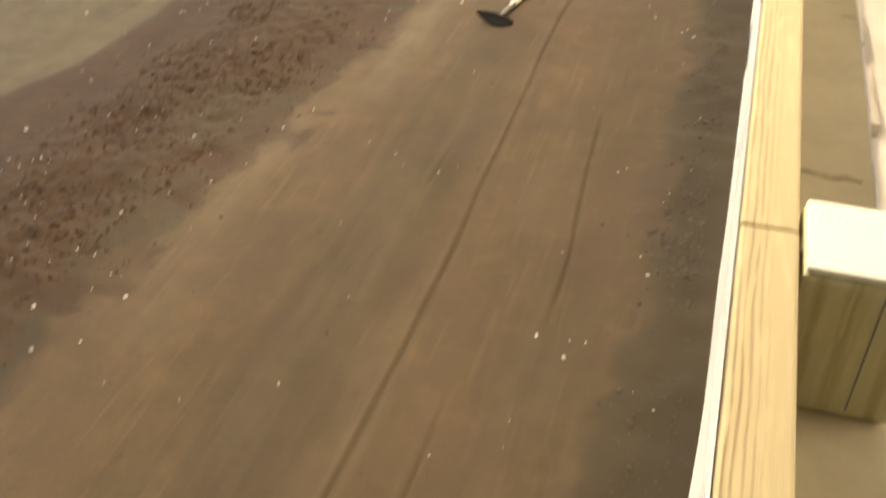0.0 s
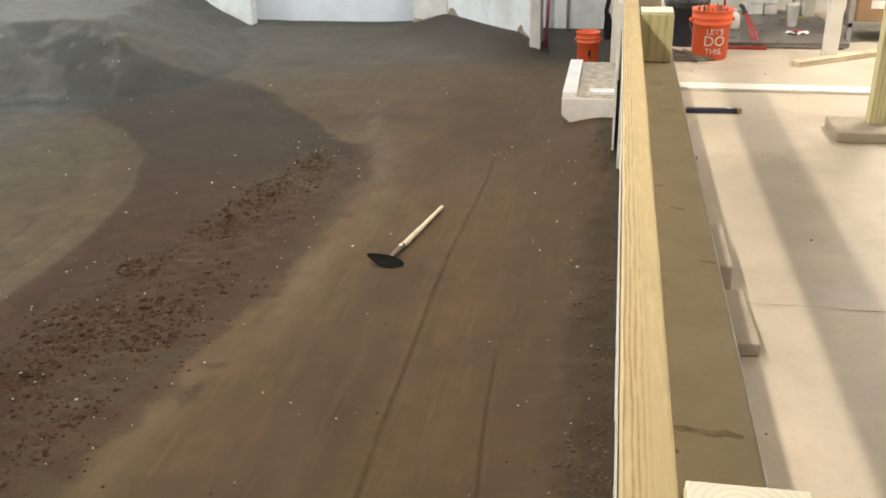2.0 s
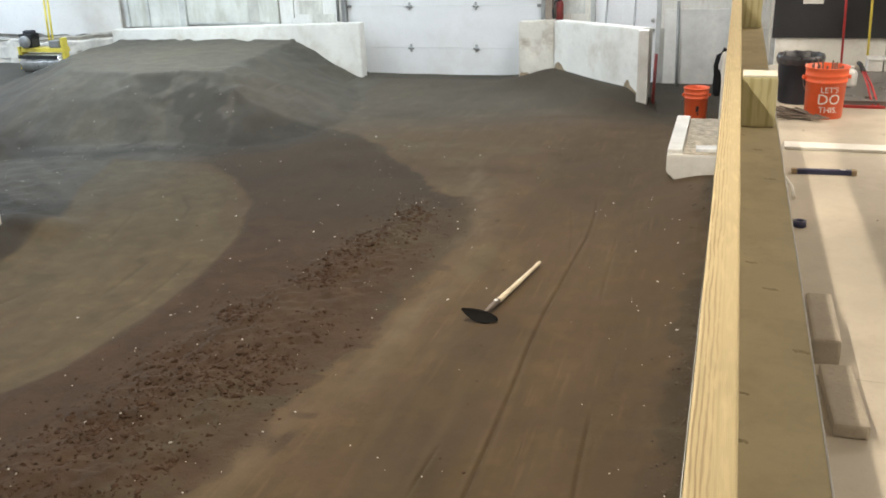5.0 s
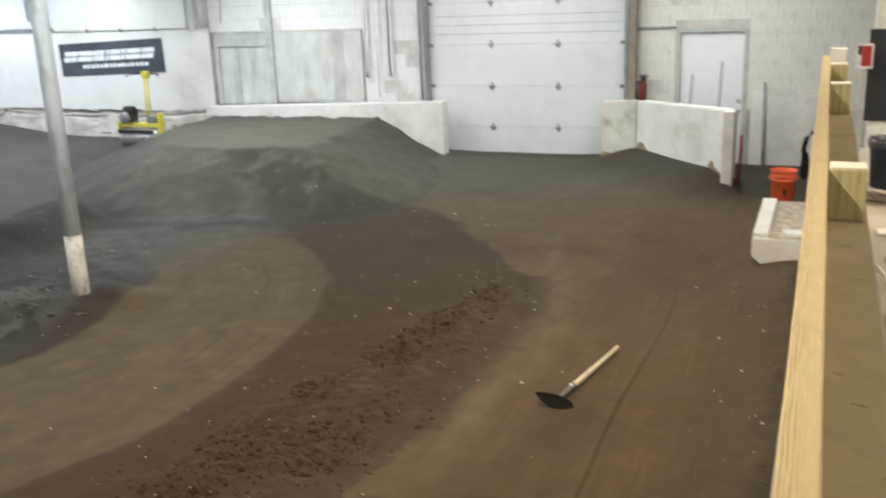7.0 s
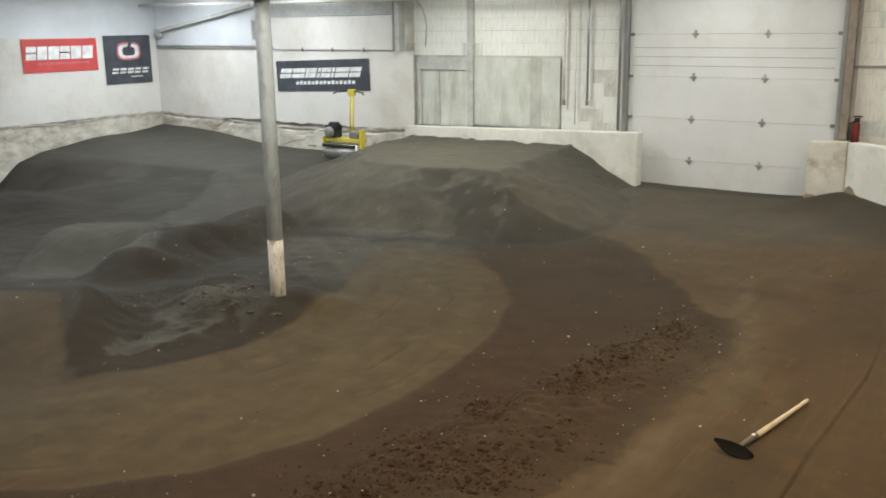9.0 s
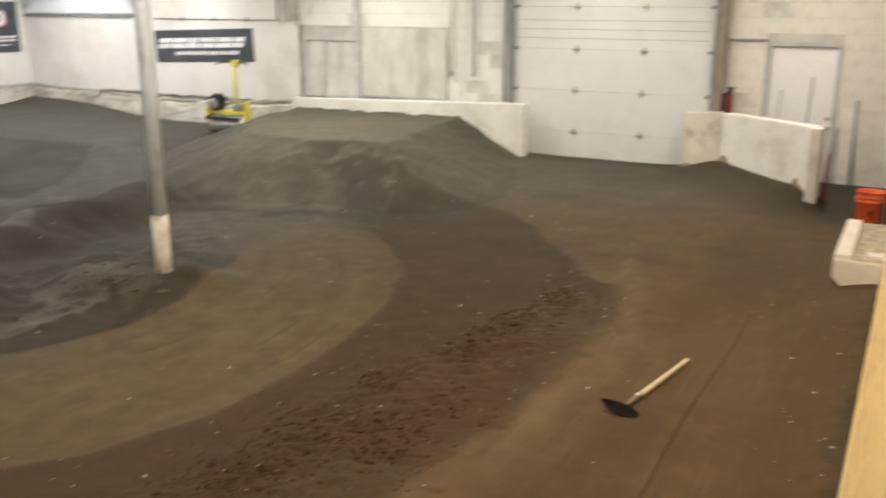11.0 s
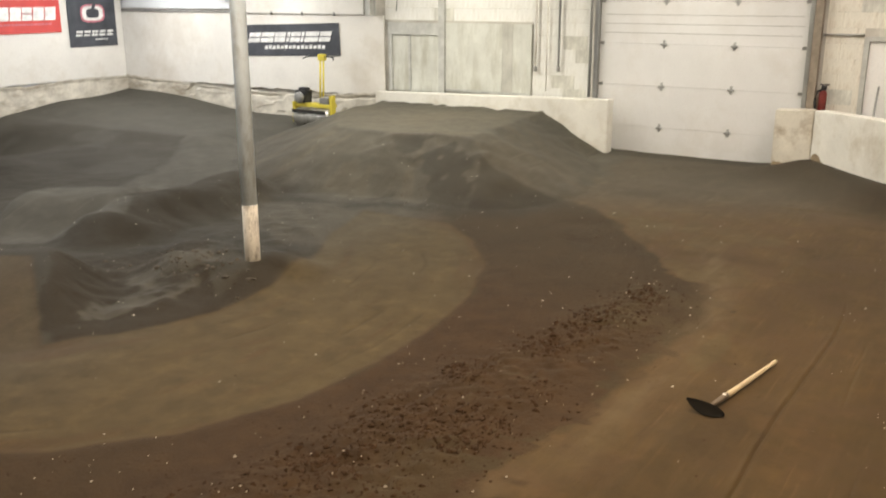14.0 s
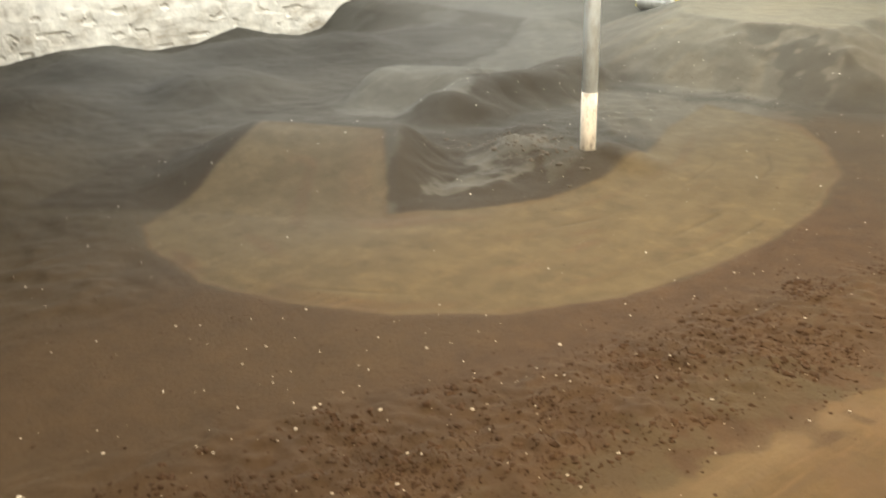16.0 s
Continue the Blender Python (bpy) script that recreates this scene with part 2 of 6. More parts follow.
M = dict(
    old_board=material("stained_whitewash", (0.62, 0.635, 0.59), 0.75, scale=3, dark=0.85, light=1.06, bump=0.15, stain=(0.36, 0.35, 0.28), stain_amount=0.75, stain_scale=2.4, streak=(1.8, 1.8, 0.35)),
    grey_board=material("weathered_board", (0.5, 0.5, 0.46), 0.8, scale=3, dark=0.8, light=1.1, bump=0.15, stain=(0.3, 0.29, 0.24), stain_amount=0.6, stain_scale=3.0, streak=(1.8, 1.8, 0.35)),
    grey_frame=material("grey_wood_frame", (0.5, 0.51, 0.49), 0.7, scale=6, dark=0.8),
    brown_steel=material("rusty_brown_steel", (0.32, 0.27, 0.22), 0.6, 0.3, scale=7),
    gap=material("dark_gap", (0.26, 0.25, 0.24), 0.9, bump=0.0),
    bag=material("bin_liner", (0.02, 0.02, 0.024), 0.3, scale=30, light=2.0, bump=0.6, bump_scale=25),
    scuff=material("scuff_mark", (0.42, 0.34, 0.2), 0.8, scale=40, dark=0.6, light=1.5, bump=0.0),
    tan_cap=material("tan_plastic", (0.4, 0.3, 0.18), 0.6),
    pale_lumber=wood("pale_lumber", (0.62, 0.53, 0.37), "x", 26),
    dirt=dirt_material(),
    clod=material("clod", (0.066, 0.0395, 0.0245), 0.95, scale=14, fine=120, dark=0.6, light=1.2, bump=0.5),
    pebble=material("pebble", (0.52, 0.475, 0.41), 0.8, scale=9, fine=120, bump=0.3),
    concrete=material("floor_concrete", (0.505, 0.45, 0.36), 0.55, scale=2.2, fine=60, speck=0.8, dark=0.84, light=1.1, bump=0.05, stain=(0.36, 0.3, 0.22), stain_amount=0.6, stain_scale=2.3),
    white_block=material("whitewashed_block", (0.84, 0.845, 0.82), 0.8, scale=2.2, dark=0.86, light=1.06, bump=0.3, bump_scale=30, stain=(0.4, 0.37, 0.3), stain_amount=0.5, stain_scale=1.8, per_object=0.04),
    beige_block=material("beige_painted_block", (0.82, 0.795, 0.72), 0.8, scale=2.0, dark=0.8, light=1.08, bump=0.3, bump_scale=30, stain=(0.36, 0.3, 0.22), stain_amount=0.7, stain_scale=1.7, per_object=0.03),
    bare_block=material("flaking_grey_block", (0.62, 0.62, 0.57), 0.9, scale=4, dark=0.72, light=1.25, bump=0.4, bump_scale=30, per_object=0.12),
    mortar=material("dusty_mortar", (0.62, 0.6, 0.55), 0.9, scale=1.6, dark=0.55, light=1.25, bump=0.3, stain=(0.3, 0.28, 0.23), stain_amount=0.8, stain_scale=0.9),
    white_wall=material("white_panel", (0.74, 0.72, 0.68), 0.7, scale=1.3, dark=0.92, light=1.04, bump=0.1, stain=(0.48, 0.42, 0.33), stain_amount=0.5, stain_scale=0.8),
    knee_wall=material("muddy_whitewash", (0.79, 0.78, 0.73), 0.75, scale=1.8, dark=0.88, light=1.06, bump=0.2, bump_scale=25, stain=(0.42, 0.36, 0.25), stain_amount=0.5, stain_scale=2.3),
    knee_stained=material("brown_stained_whitewash", (0.74, 0.71, 0.63), 0.75, scale=2.5, dark=0.8, light=1.06, bump=0.2, bump_scale=25, stain=(0.26, 0.18, 0.1), stain_amount=0.75, stain_scale=2.6),
    dirty_wall=material("crumbling_render", (0.66, 0.62, 0.54), 0.85, scale=3.5, dark=0.72, light=1.15, fine=40, speck=0.7, bump=0.8, bump_scale=16, stain=(0.25, 0.2, 0.14), stain_amount=0.9, stain_scale=1.9, streak=(0.7, 0.7, 2.0)),
    steel_blue=material("wall_insulation", (0.68, 0.71, 0.74), 0.6, scale=0.8, dark=0.85, light=1.1, bump=0.1),
    galv=material("galvanised_steel", (0.42, 0.43, 0.43), 0.45, 0.7, scale=5, dark=0.8, light=1.1, bump=0.05),
    pole_grey=material("grey_painted_steel", (0.52, 0.6, 0.66), 0.5, 0.0, speck=0.85, scale=5, dark=0.9, light=1.05, bump=0.03, stain=(0.17, 0.15, 0.13), stain_amount=0.65, stain_scale=7, streak=(1.0, 1.0, 0.35)),
    pole_white=material("chipped_white_paint", (0.84, 0.81, 0.75), 0.6, scale=6, dark=0.85, bump=0.1, stain=(0.12, 0.1, 0.08), stain_amount=0.95, stain_scale=9, streak=(1.4, 1.4, 0.6)),
    door_white=material("white_door_paint", (0.75, 0.755, 0.76), 0.42, scale=1.0, dark=0.93, light=1.03, bump=0.04, stain=(0.55, 0.52, 0.47), stain_amount=0.4, stain_scale=1.1),
    leaf_white=material("bright_white_door", (0.88, 0.88, 0.88), 0.4, scale=1.0, dark=0.96, light=1.02, bump=0.03),
    hinge=material("zinc_hinge", (0.4, 0.41, 0.41), 0.5, 0.3, scale=20),
    mud=material("dried_mud", (0.3, 0.23, 0.15), 0.95, scale=9, dark=0.6, light=1.4, bump=0.4, bump_scale=40),
    rubble_bed=material("crumbled_mortar", (0.5, 0.44, 0.34), 0.95, scale=14, fine=90, dark=0.6, light=1.35, bump=0.8, bump_scale=40, stain=(0.25, 0.2, 0.14), stain_amount=0.7, stain_scale=9),
    seam=material("door_seam", (0.38, 0.38, 0.37), 0.7, bump=0.0),
    ceiling=material("ceiling_liner", (0.5, 0.51, 0.52), 0.8, scale=0.6, dark=0.85, light=1.1),
    plate=material("dark_steel", (0.3, 0.3, 0.29), 0.5, 0.4, bump=0.1),
    rail=wood("rail_lumber", (0.5, 0.405, 0.218), "y", 62, (0.27, 0.18, 0.085), (0.972, 0.989), dark=0.86),
    ledge=material("weathered_lumber", (0.69, 0.6, 0.385), 0.7, scale=5, fine=70, speck=0.86, dark=0.9, light=1.06, bump=0.05, stain=(0.32, 0.25, 0.14), stain_amount=0.3, stain_scale=7),
    post=wood("treated_post", (0.56, 0.52, 0.3), "z", 13, (0.42, 0.37, 0.18), dark=0.8),
    endgrain=rings("end_grain", (0.78, 0.77, 0.66)),
    handle=wood("ash_handle", (0.68, 0.58, 0.42), "x", 40, dark=0.85),
    blade=material("dirty_shovel_steel", (0.008, 0.0075, 0.007), 0.85, 0.0, scale=16, light=1.5, stain=(0.02, 0.015, 0.011), stain_amount=0.3, stain_scale=12),
    orange=material("orange_plastic", (0.8, 0.13, 0.04), 0.42, scale=6, dark=0.93, light=1.03, bump=0.03, stain=(0.5, 0.13, 0.05), stain_amount=0.3, stain_scale=6),
    white_paint=material("white_paint", (0.76, 0.74, 0.69), 0.6, scale=3, dark=0.9, bump=0.1, stain=(0.5, 0.45, 0.37), stain_amount=0.4, stain_scale=4),
    navy_black=material("dark_navy_plastic", (0.012, 0.014, 0.028), 0.5, scale=5, light=1.5, bump=0.05),
    black=material("black_plastic", (0.018, 0.018, 0.022), 0.5, scale=5, light=1.5, bump=0.05),
    black_board=material("black_board", (0.02, 0.021, 0.026), 0.6, scale=2, light=1.4, bump=0.05),
    banner_black=material("black_vinyl", (0.05, 0.056, 0.068), 0.45, scale=3, light=1.6, bump=0.05),
    banner_red=material("red_vinyl", (0.6, 0.075, 0.07), 0.45, scale=3, dark=0.9, bump=0.05),
    print_white=material("white_print", (0.84, 0.84, 0.83), 0.5, bump=0.0),
    pink=material("pink_print", (0.62, 0.2, 0.25), 0.5, bump=0.0),
    yellow=material("yellow_paint", (0.72, 0.6, 0.08), 0.45, scale=8, dark=0.85, stain=(0.3, 0.22, 0.08), stain_amount=0.4, stain_scale=8),
    engine=material("engine_black", (0.03, 0.03, 0.03), 0.5, 0.4, scale=20, light=2.0),
    drum=material("bright_drum", (0.62, 0.62, 0.6), 0.3, 0.8, scale=9, bump=0.05),
    dark_red=material("faded_dark_red", (0.2, 0.025, 0.02), 0.5, scale=9),
    red=material("red_paint", (0.38, 0.03, 0.03), 0.4, scale=6, dark=0.85),
    cardboard=material("cardboard", (0.34, 0.22, 0.12), 0.85, scale=5, dark=0.88, bump=0.1, per_object=0.15),
    rug=material("grey_mat", (0.15, 0.14, 0.13), 0.3, scale=8, fine=200, bump=0.4),
    nail=material("rusty_rebar", (0.22, 0.18, 0.15), 0.6, 0.5, scale=30),
    blue=material("navy_plastic", (0.03, 0.035, 0.09), 0.45, scale=6),
    lump=material("grey_lump", (0.11, 0.096, 0.078), 0.95, scale=9, fine=120, bump=0.5),
    joint=material("concrete_joint", (0.3, 0.26, 0.2), 0.9, scale=4, dark=0.7, light=1.4, bump=0.0),
    gravel=material("dark_gravel", (0.076, 0.056, 0.039), 0.95, scale=14, fine=120, dark=0.6, light=1.3, bump=0.4),
    flake=material("paint_flakes", (0.62, 0.54, 0.43), 0.85, scale=20, dark=0.8, bump=0.2),
    paver=material("grey_paver", (0.36, 0.315, 0.25), 0.85, scale=9, dark=0.9, bump=0.3),
    cloth=material("black_cloth", (0.015, 0.015, 0.017), 0.9, scale=9),
    tube=glow("lit_tube", (1.0, 0.98, 0.92), 9.0),
)
for dull in ("blade", "clod", "cloth"):
    M[dull].node_tree.nodes["Principled BSDF"].inputs["Specular IOR Level"].default_value = 0.12


# ---- building helpers ----
def mesh_object(name, bm, mat, smooth=False):
    me = bpy.data.meshes.new(name)
    bm.normal_update()
    bm.to_mesh(me)
    bm.free()
    for x in mat if isinstance(mat, (list, tuple)) else [mat]:
        me.materials.append(x)
    if smooth:
        me.polygons.foreach_set("use_smooth", [True] * len(me.polygons))
    return new(name, me)


def part(name, bm, mat, parent, label="", smooth=False):
    ob = mesh_object(name, bm, mat, smooth)
    ob.parent = parent
    if label:
        ob["label"] = label
    return ob


def thing(name, at, label, category, group="", kind="", rz=0.0):
    ob = new(name)
    ob.matrix_basis = pose(*at, 0, 0, rz)
    return tagged(ob, label, category, group, kind)


def box(x0, x1, y0, y1, z0, z1, bevel=0.0, bm=None):
    bm = bm or bmesh.new()
    r = bmesh.ops.create_cube(bm, size=1.0)
    for v in r["verts"]:
        v.co = Vector(((x0 + x1) / 2 + v.co.x * (x1 - x0), (y0 + y1) / 2 + v.co.y * (y1 - y0), (z0 + z1) / 2 + v.co.z * (z1 - z0)))
    if bevel:
        es = list({e for v in r["verts"] for e in v.link_edges})
        bmesh.ops.bevel(bm, geom=es, offset=bevel, segments=2, affect="EDGES", profile=0.6)
    return bm


def solid(bm, t):
    bm.normal_update()
    bmesh.ops.solidify(bm, geom=bm.faces[:], thickness=t)
    return bm


def tube(points, radius, sides=8, bm=None, taper=None):
    """A round bar through the points."""
    bm = bm or bmesh.new()
    pts = [Vector(p) for p in points]
    rings = []
    for i, p in enumerate(pts):
        d = (pts[min(i + 1, len(pts) - 1)] - pts[max(i - 1, 0)]).normalized()
        up = Vector((0, 0, 1)) if abs(d.z) < 0.9 else Vector((1, 0, 0))
        a = d.cross(up).normalized()
        c = d.cross(a)
        r = radius if taper is None else radius * taper[i]
        rings.append([bm.verts.new(p + (a * math.cos(q) + c * math.sin(q)) * r) for q in (2 * math.pi * k / sides for k in range(sides))])
    for r0, r1 in zip(rings, rings[1:]):
        for k in range(sides):
            bm.faces.new((r0[k], r0[(k + 1) % sides], r1[(k + 1) % sides], r1[k]))
    bm.faces.new(rings[0][::-1])
    bm.faces.new(rings[-1])
    return bm


def lathe(profile, sides=32, bm=None, cap=True):
    """A turned shape from (radius, height) pairs."""
    bm = bm or bmesh.new()
    rings = [[bm.verts.new((r * math.cos(2 * math.pi * k / sides), r * math.sin(2 * math.pi * k / sides), z)) for k in range(sides)] for r, z in profile]
    for r0, r1 in zip(rings, rings[1:]):
        for k in range(sides):
            bm.faces.new((r0[k], r0[(k + 1) % sides], r1[(k + 1) % sides], r1[k]))
    if cap:
        bm.faces.new(rings[0][::-1])
        bm.faces.new(rings[-1])
    return bm


def lattice_noise(x, y, cell, seed):
    """Smooth noise on a grid, between -1 and 1."""
    rng = np.random.RandomState(seed)
    g = rng.rand(257, 257) * 2 - 1
    u, v = x / cell + 1000.37, y / cell + 1000.71
    i, j = np.floor(u).astype(int), np.floor(v).astype(int)
    fu, fv = u - i, v - j
    fu, fv = fu * fu * (3 - 2 * fu), fv * fv * (3 - 2 * fv)
    i, j = i % 256, j % 256
    return (g[i, j] * (1 - fu) + g[i + 1, j] * fu) * (1 - fv) + (g[i, j + 1] * (1 - fu) + g[i + 1, j + 1] * fu) * fv


def smooth(a, b, x):
    k = np.clip((x - a) / (b - a), 0, 1)
    return k * k * (3 - 2 * k)


def polygon_distance(x, y, poly):
    """Signed distance to a closed polygon, positive inside."""
    d = np.full(x.shape, 1e9)
    inside = np.zeros(x.shape, bool)
    for (ax, ay), (bx, by) in zip(poly, poly[1:] + poly[:1]):
        ex, ey = bx - ax, by - ay
        s = np.clip(((x - ax) * ex + (y - ay) * ey) / (ex * ex + ey * ey), 0, 1)
        d = np.minimum(d, np.hypot(x - ax - s * ex, y - ay - s * ey))
        inside ^= ((ay > y) != (by > y)) & (x < ex * (y - ay) / (ey if ey else 1e-9) + ax)
    return np.where(inside, d, -d)


def line_distance(x, y, pts):
    d = np.full(x.shape, 1e9)
    for (ax, ay), (bx, by) in zip(pts, pts[1:]):
        ex, ey = bx - ax, by - ay
        s = np.clip(((x - ax) * ex + (y - ay) * ey) / (ex * ex + ey * ey), 0, 1)
        d = np.minimum(d, np.hypot(x - ax - s * ex, y - ay - s * ey))
    return d


# ---- ground of the track ----
LANE = [(-6.73, 3.39), (-5.95, 2.2), (-5.73, 1.85), (-5.26, 1.72), (-4.47, 1.76), (-3.82, 2.03), (-3.25, 2.46), (-2.83, 3.0), (-2.56, 3.7), (-2.49, 4.7), (-2.6, 5.75), (-3.03, 6.85), (-3.55, 7.5), (-4.12, 7.95), (-5.3, 7.95), (-4.95, 6.9), (-4.45, 6.0), (-4.2, 5.2), (-4.22, 4.65), (-4.4, 4.0), (-4.62, 3.66), (-4.72, 3.42), (-5.77, 4.1)]
STRAIGHT = [(-1.5, -3.0), (-1.3, 2.3), (-1.17, 3.1), (-1.1, 3.85), (-0.97, 4.4), (-0.98, 5.1), (-0.97, 5.95), (-0.86, 6.35), (-1.0, 6.98), (-1.35, 7.2), (-1.7, 7.75), (-2.15, 8.25), (-2.72, 8.95), (-3.15, 9.4), (-3.62, 9.58), (-4.02, 9.46), (-4.44, 9.52), (-4.93, 9.8), (-5.1, 10.8), (-5.3, 12.7), (-1.6, 12.7), (-0.6, 11.3), (0.2, 10.4), (0.9, 9.6), (0.87, 8.0), (0.9, 6.4), (0.8, 5.6), (0.82, 4.8), (0.84, 3.7), (0.83, 3.2), (0.82, -3.0)]
BETWEEN = [(-1.5, -3.0), (-1.3, 2.3), (-1.17, 3.1), (-1.1, 3.85), (-0.97, 4.4), (-0.98, 5.1), (-0.97, 5.95), (-0.86, 6.35), (-1.0, 6.98), (-1.35, 7.2), (-1.7, 7.75), (-2.15, 8.25), (-2.72, 8.95), (-3.15, 9.4), (-3.62, 9.58), (-4.02, 9.46), (-4.44, 9.52), (-4.75, 9.62), (-4.48, 9.05), (-4.3, 8.5), (-4.12, 7.95), (-3.55, 7.5), (-3.03, 6.85), (-2.6, 5.75), (-2.49, 4.7), (-2.56, 3.7), (-2.83, 3.0), (-3.25, 2.46), (-3.82, 2.03), (-4.47, 1.76), (-5.26, 1.72), (-7.0, 1.2), (-7.0, -3.0)]
ROUGH = [(-3.3, -1.0), (-2.9, 1.0), (-2.45, 2.2), (-2.25, 3.1), (-2.18, 4.1), (-2.06, 4.7), (-1.85, 5.4), (-1.78, 6.2), (-1.55, 7.1), (-1.3, 6.8), (-1.2, 5.8), (-1.2, 5.0), (-1.25, 4.0), (-1.3, 3.3), (-1.4, 2.4), (-1.6, -1.0)]
RUTS = [([(0.0, -1.0), (0.0, 1.32), (0.01, 1.95), (0.015, 2.7), (-0.005, 3.7), (-0.025, 4.5), (-0.02, 5.0), (0.0, 5.8), (0.02, 6.5), (0.0, 7.1), (-0.07, 7.7)], 0.013), ([(0.5, 2.2), (0.49, 2.8), (0.45, 3.45), (0.43, 4.0)], 0.011), ([(0.25, 1.0), (0.24, 2.0)], 0.009), ([(-0.24, 2.9), (-0.22, 3.55)], 0.01), ([(0.51, 4.1), (0.48, 4.6)], 0.009), ([(-0.55, 2.8), (-0.63, 4.1)], 0.006), ([(0.3, 5.2), (0.24, 6.6)], 0.006), ([(-0.02, 6.0), (-0.25, 7.4)], 0.004)]
PLATEAU = [(-7.2, 9.75), (-6.05, 9.62), (-5.6, 9.82), (-5.02, 9.88), (-5.15, 10.8), (-5.3, 12.0), (-5.35, 14.0), (-8.6, 14.0), (-8.2, 11.0)]
FACE_DARK = [(-6.15, 9.68), (-5.6, 9.86), (-5.0, 9.9), (-4.72, 9.6), (-4.48, 9.05), (-4.28, 8.5), (-4.7, 8.2), (-5.45, 8.4), (-5.35, 8.92), (-5.5, 9.25), (-5.86, 9.37)]
BACK_LANE = [(-10.9, 10.4), (-9.9, 10.75), (-8.6, 9.6), (-7.75, 8.35), (-7.5, 7.7), (-7.5, 7.1), (-7.2, 6.3), (-6.75, 5.75), (-7.3, 4.9), (-7.9, 4.75), (-8.25, 5.5), (-8.5, 6.95), (-9.05, 7.85), (-9.5, 8.75)]
SANDY = [(-5.95, 5.08), (-5.41, 5.15), (-4.85, 5.55), (-4.72, 5.35), (-4.86, 5.02), (-4.66, 4.89), (-4.55, 4.4), (-4.8, 3.97), (-5.24, 4.52)]
FAR_BAND = [(-6.7, 7.75), (-5.4, 8.0), (-4.6, 8.35), (-4.2, 8.2), (-4.4, 7.2), (-4.75, 6.3), (-5.6, 6.5), (-6.5, 7.1)]
MOUND = [(-6.85, 5.7), (-7.2, 6.3), (-7.08, 6.65), (-6.97, 7.1), (-7.25, 7.85)]
WEST_FOOT = ([1.0, 3.0, 3.9, 4.85, 5.5, 6.4, 7.2, 7.9, 8.5, 9.0, 9.5, 10.0, 10.8, 12.3, 13.0], [-0.4, -0.36, -0.24, -0.24, -0.42, -0.4, -0.2, -0.42, -0.5, -0.42, -0.12, 0.03, 0.12, 0.27, 0.37])
NORTH_FOOT = ([-15.5, -14.8, -13.9, -12.6, -11.0, -9.0], [0.37, 0.25, 0.17, 0.08, 0.08, 0.05])


def ramp_axes(x, y):
    """Distance up the jump ramp at the end of the bend, and across it."""
    px, py = x + 5.2, y - 2.75
    return -0.7 * px + 0.714 * py, 0.714 * px + 0.7 * py


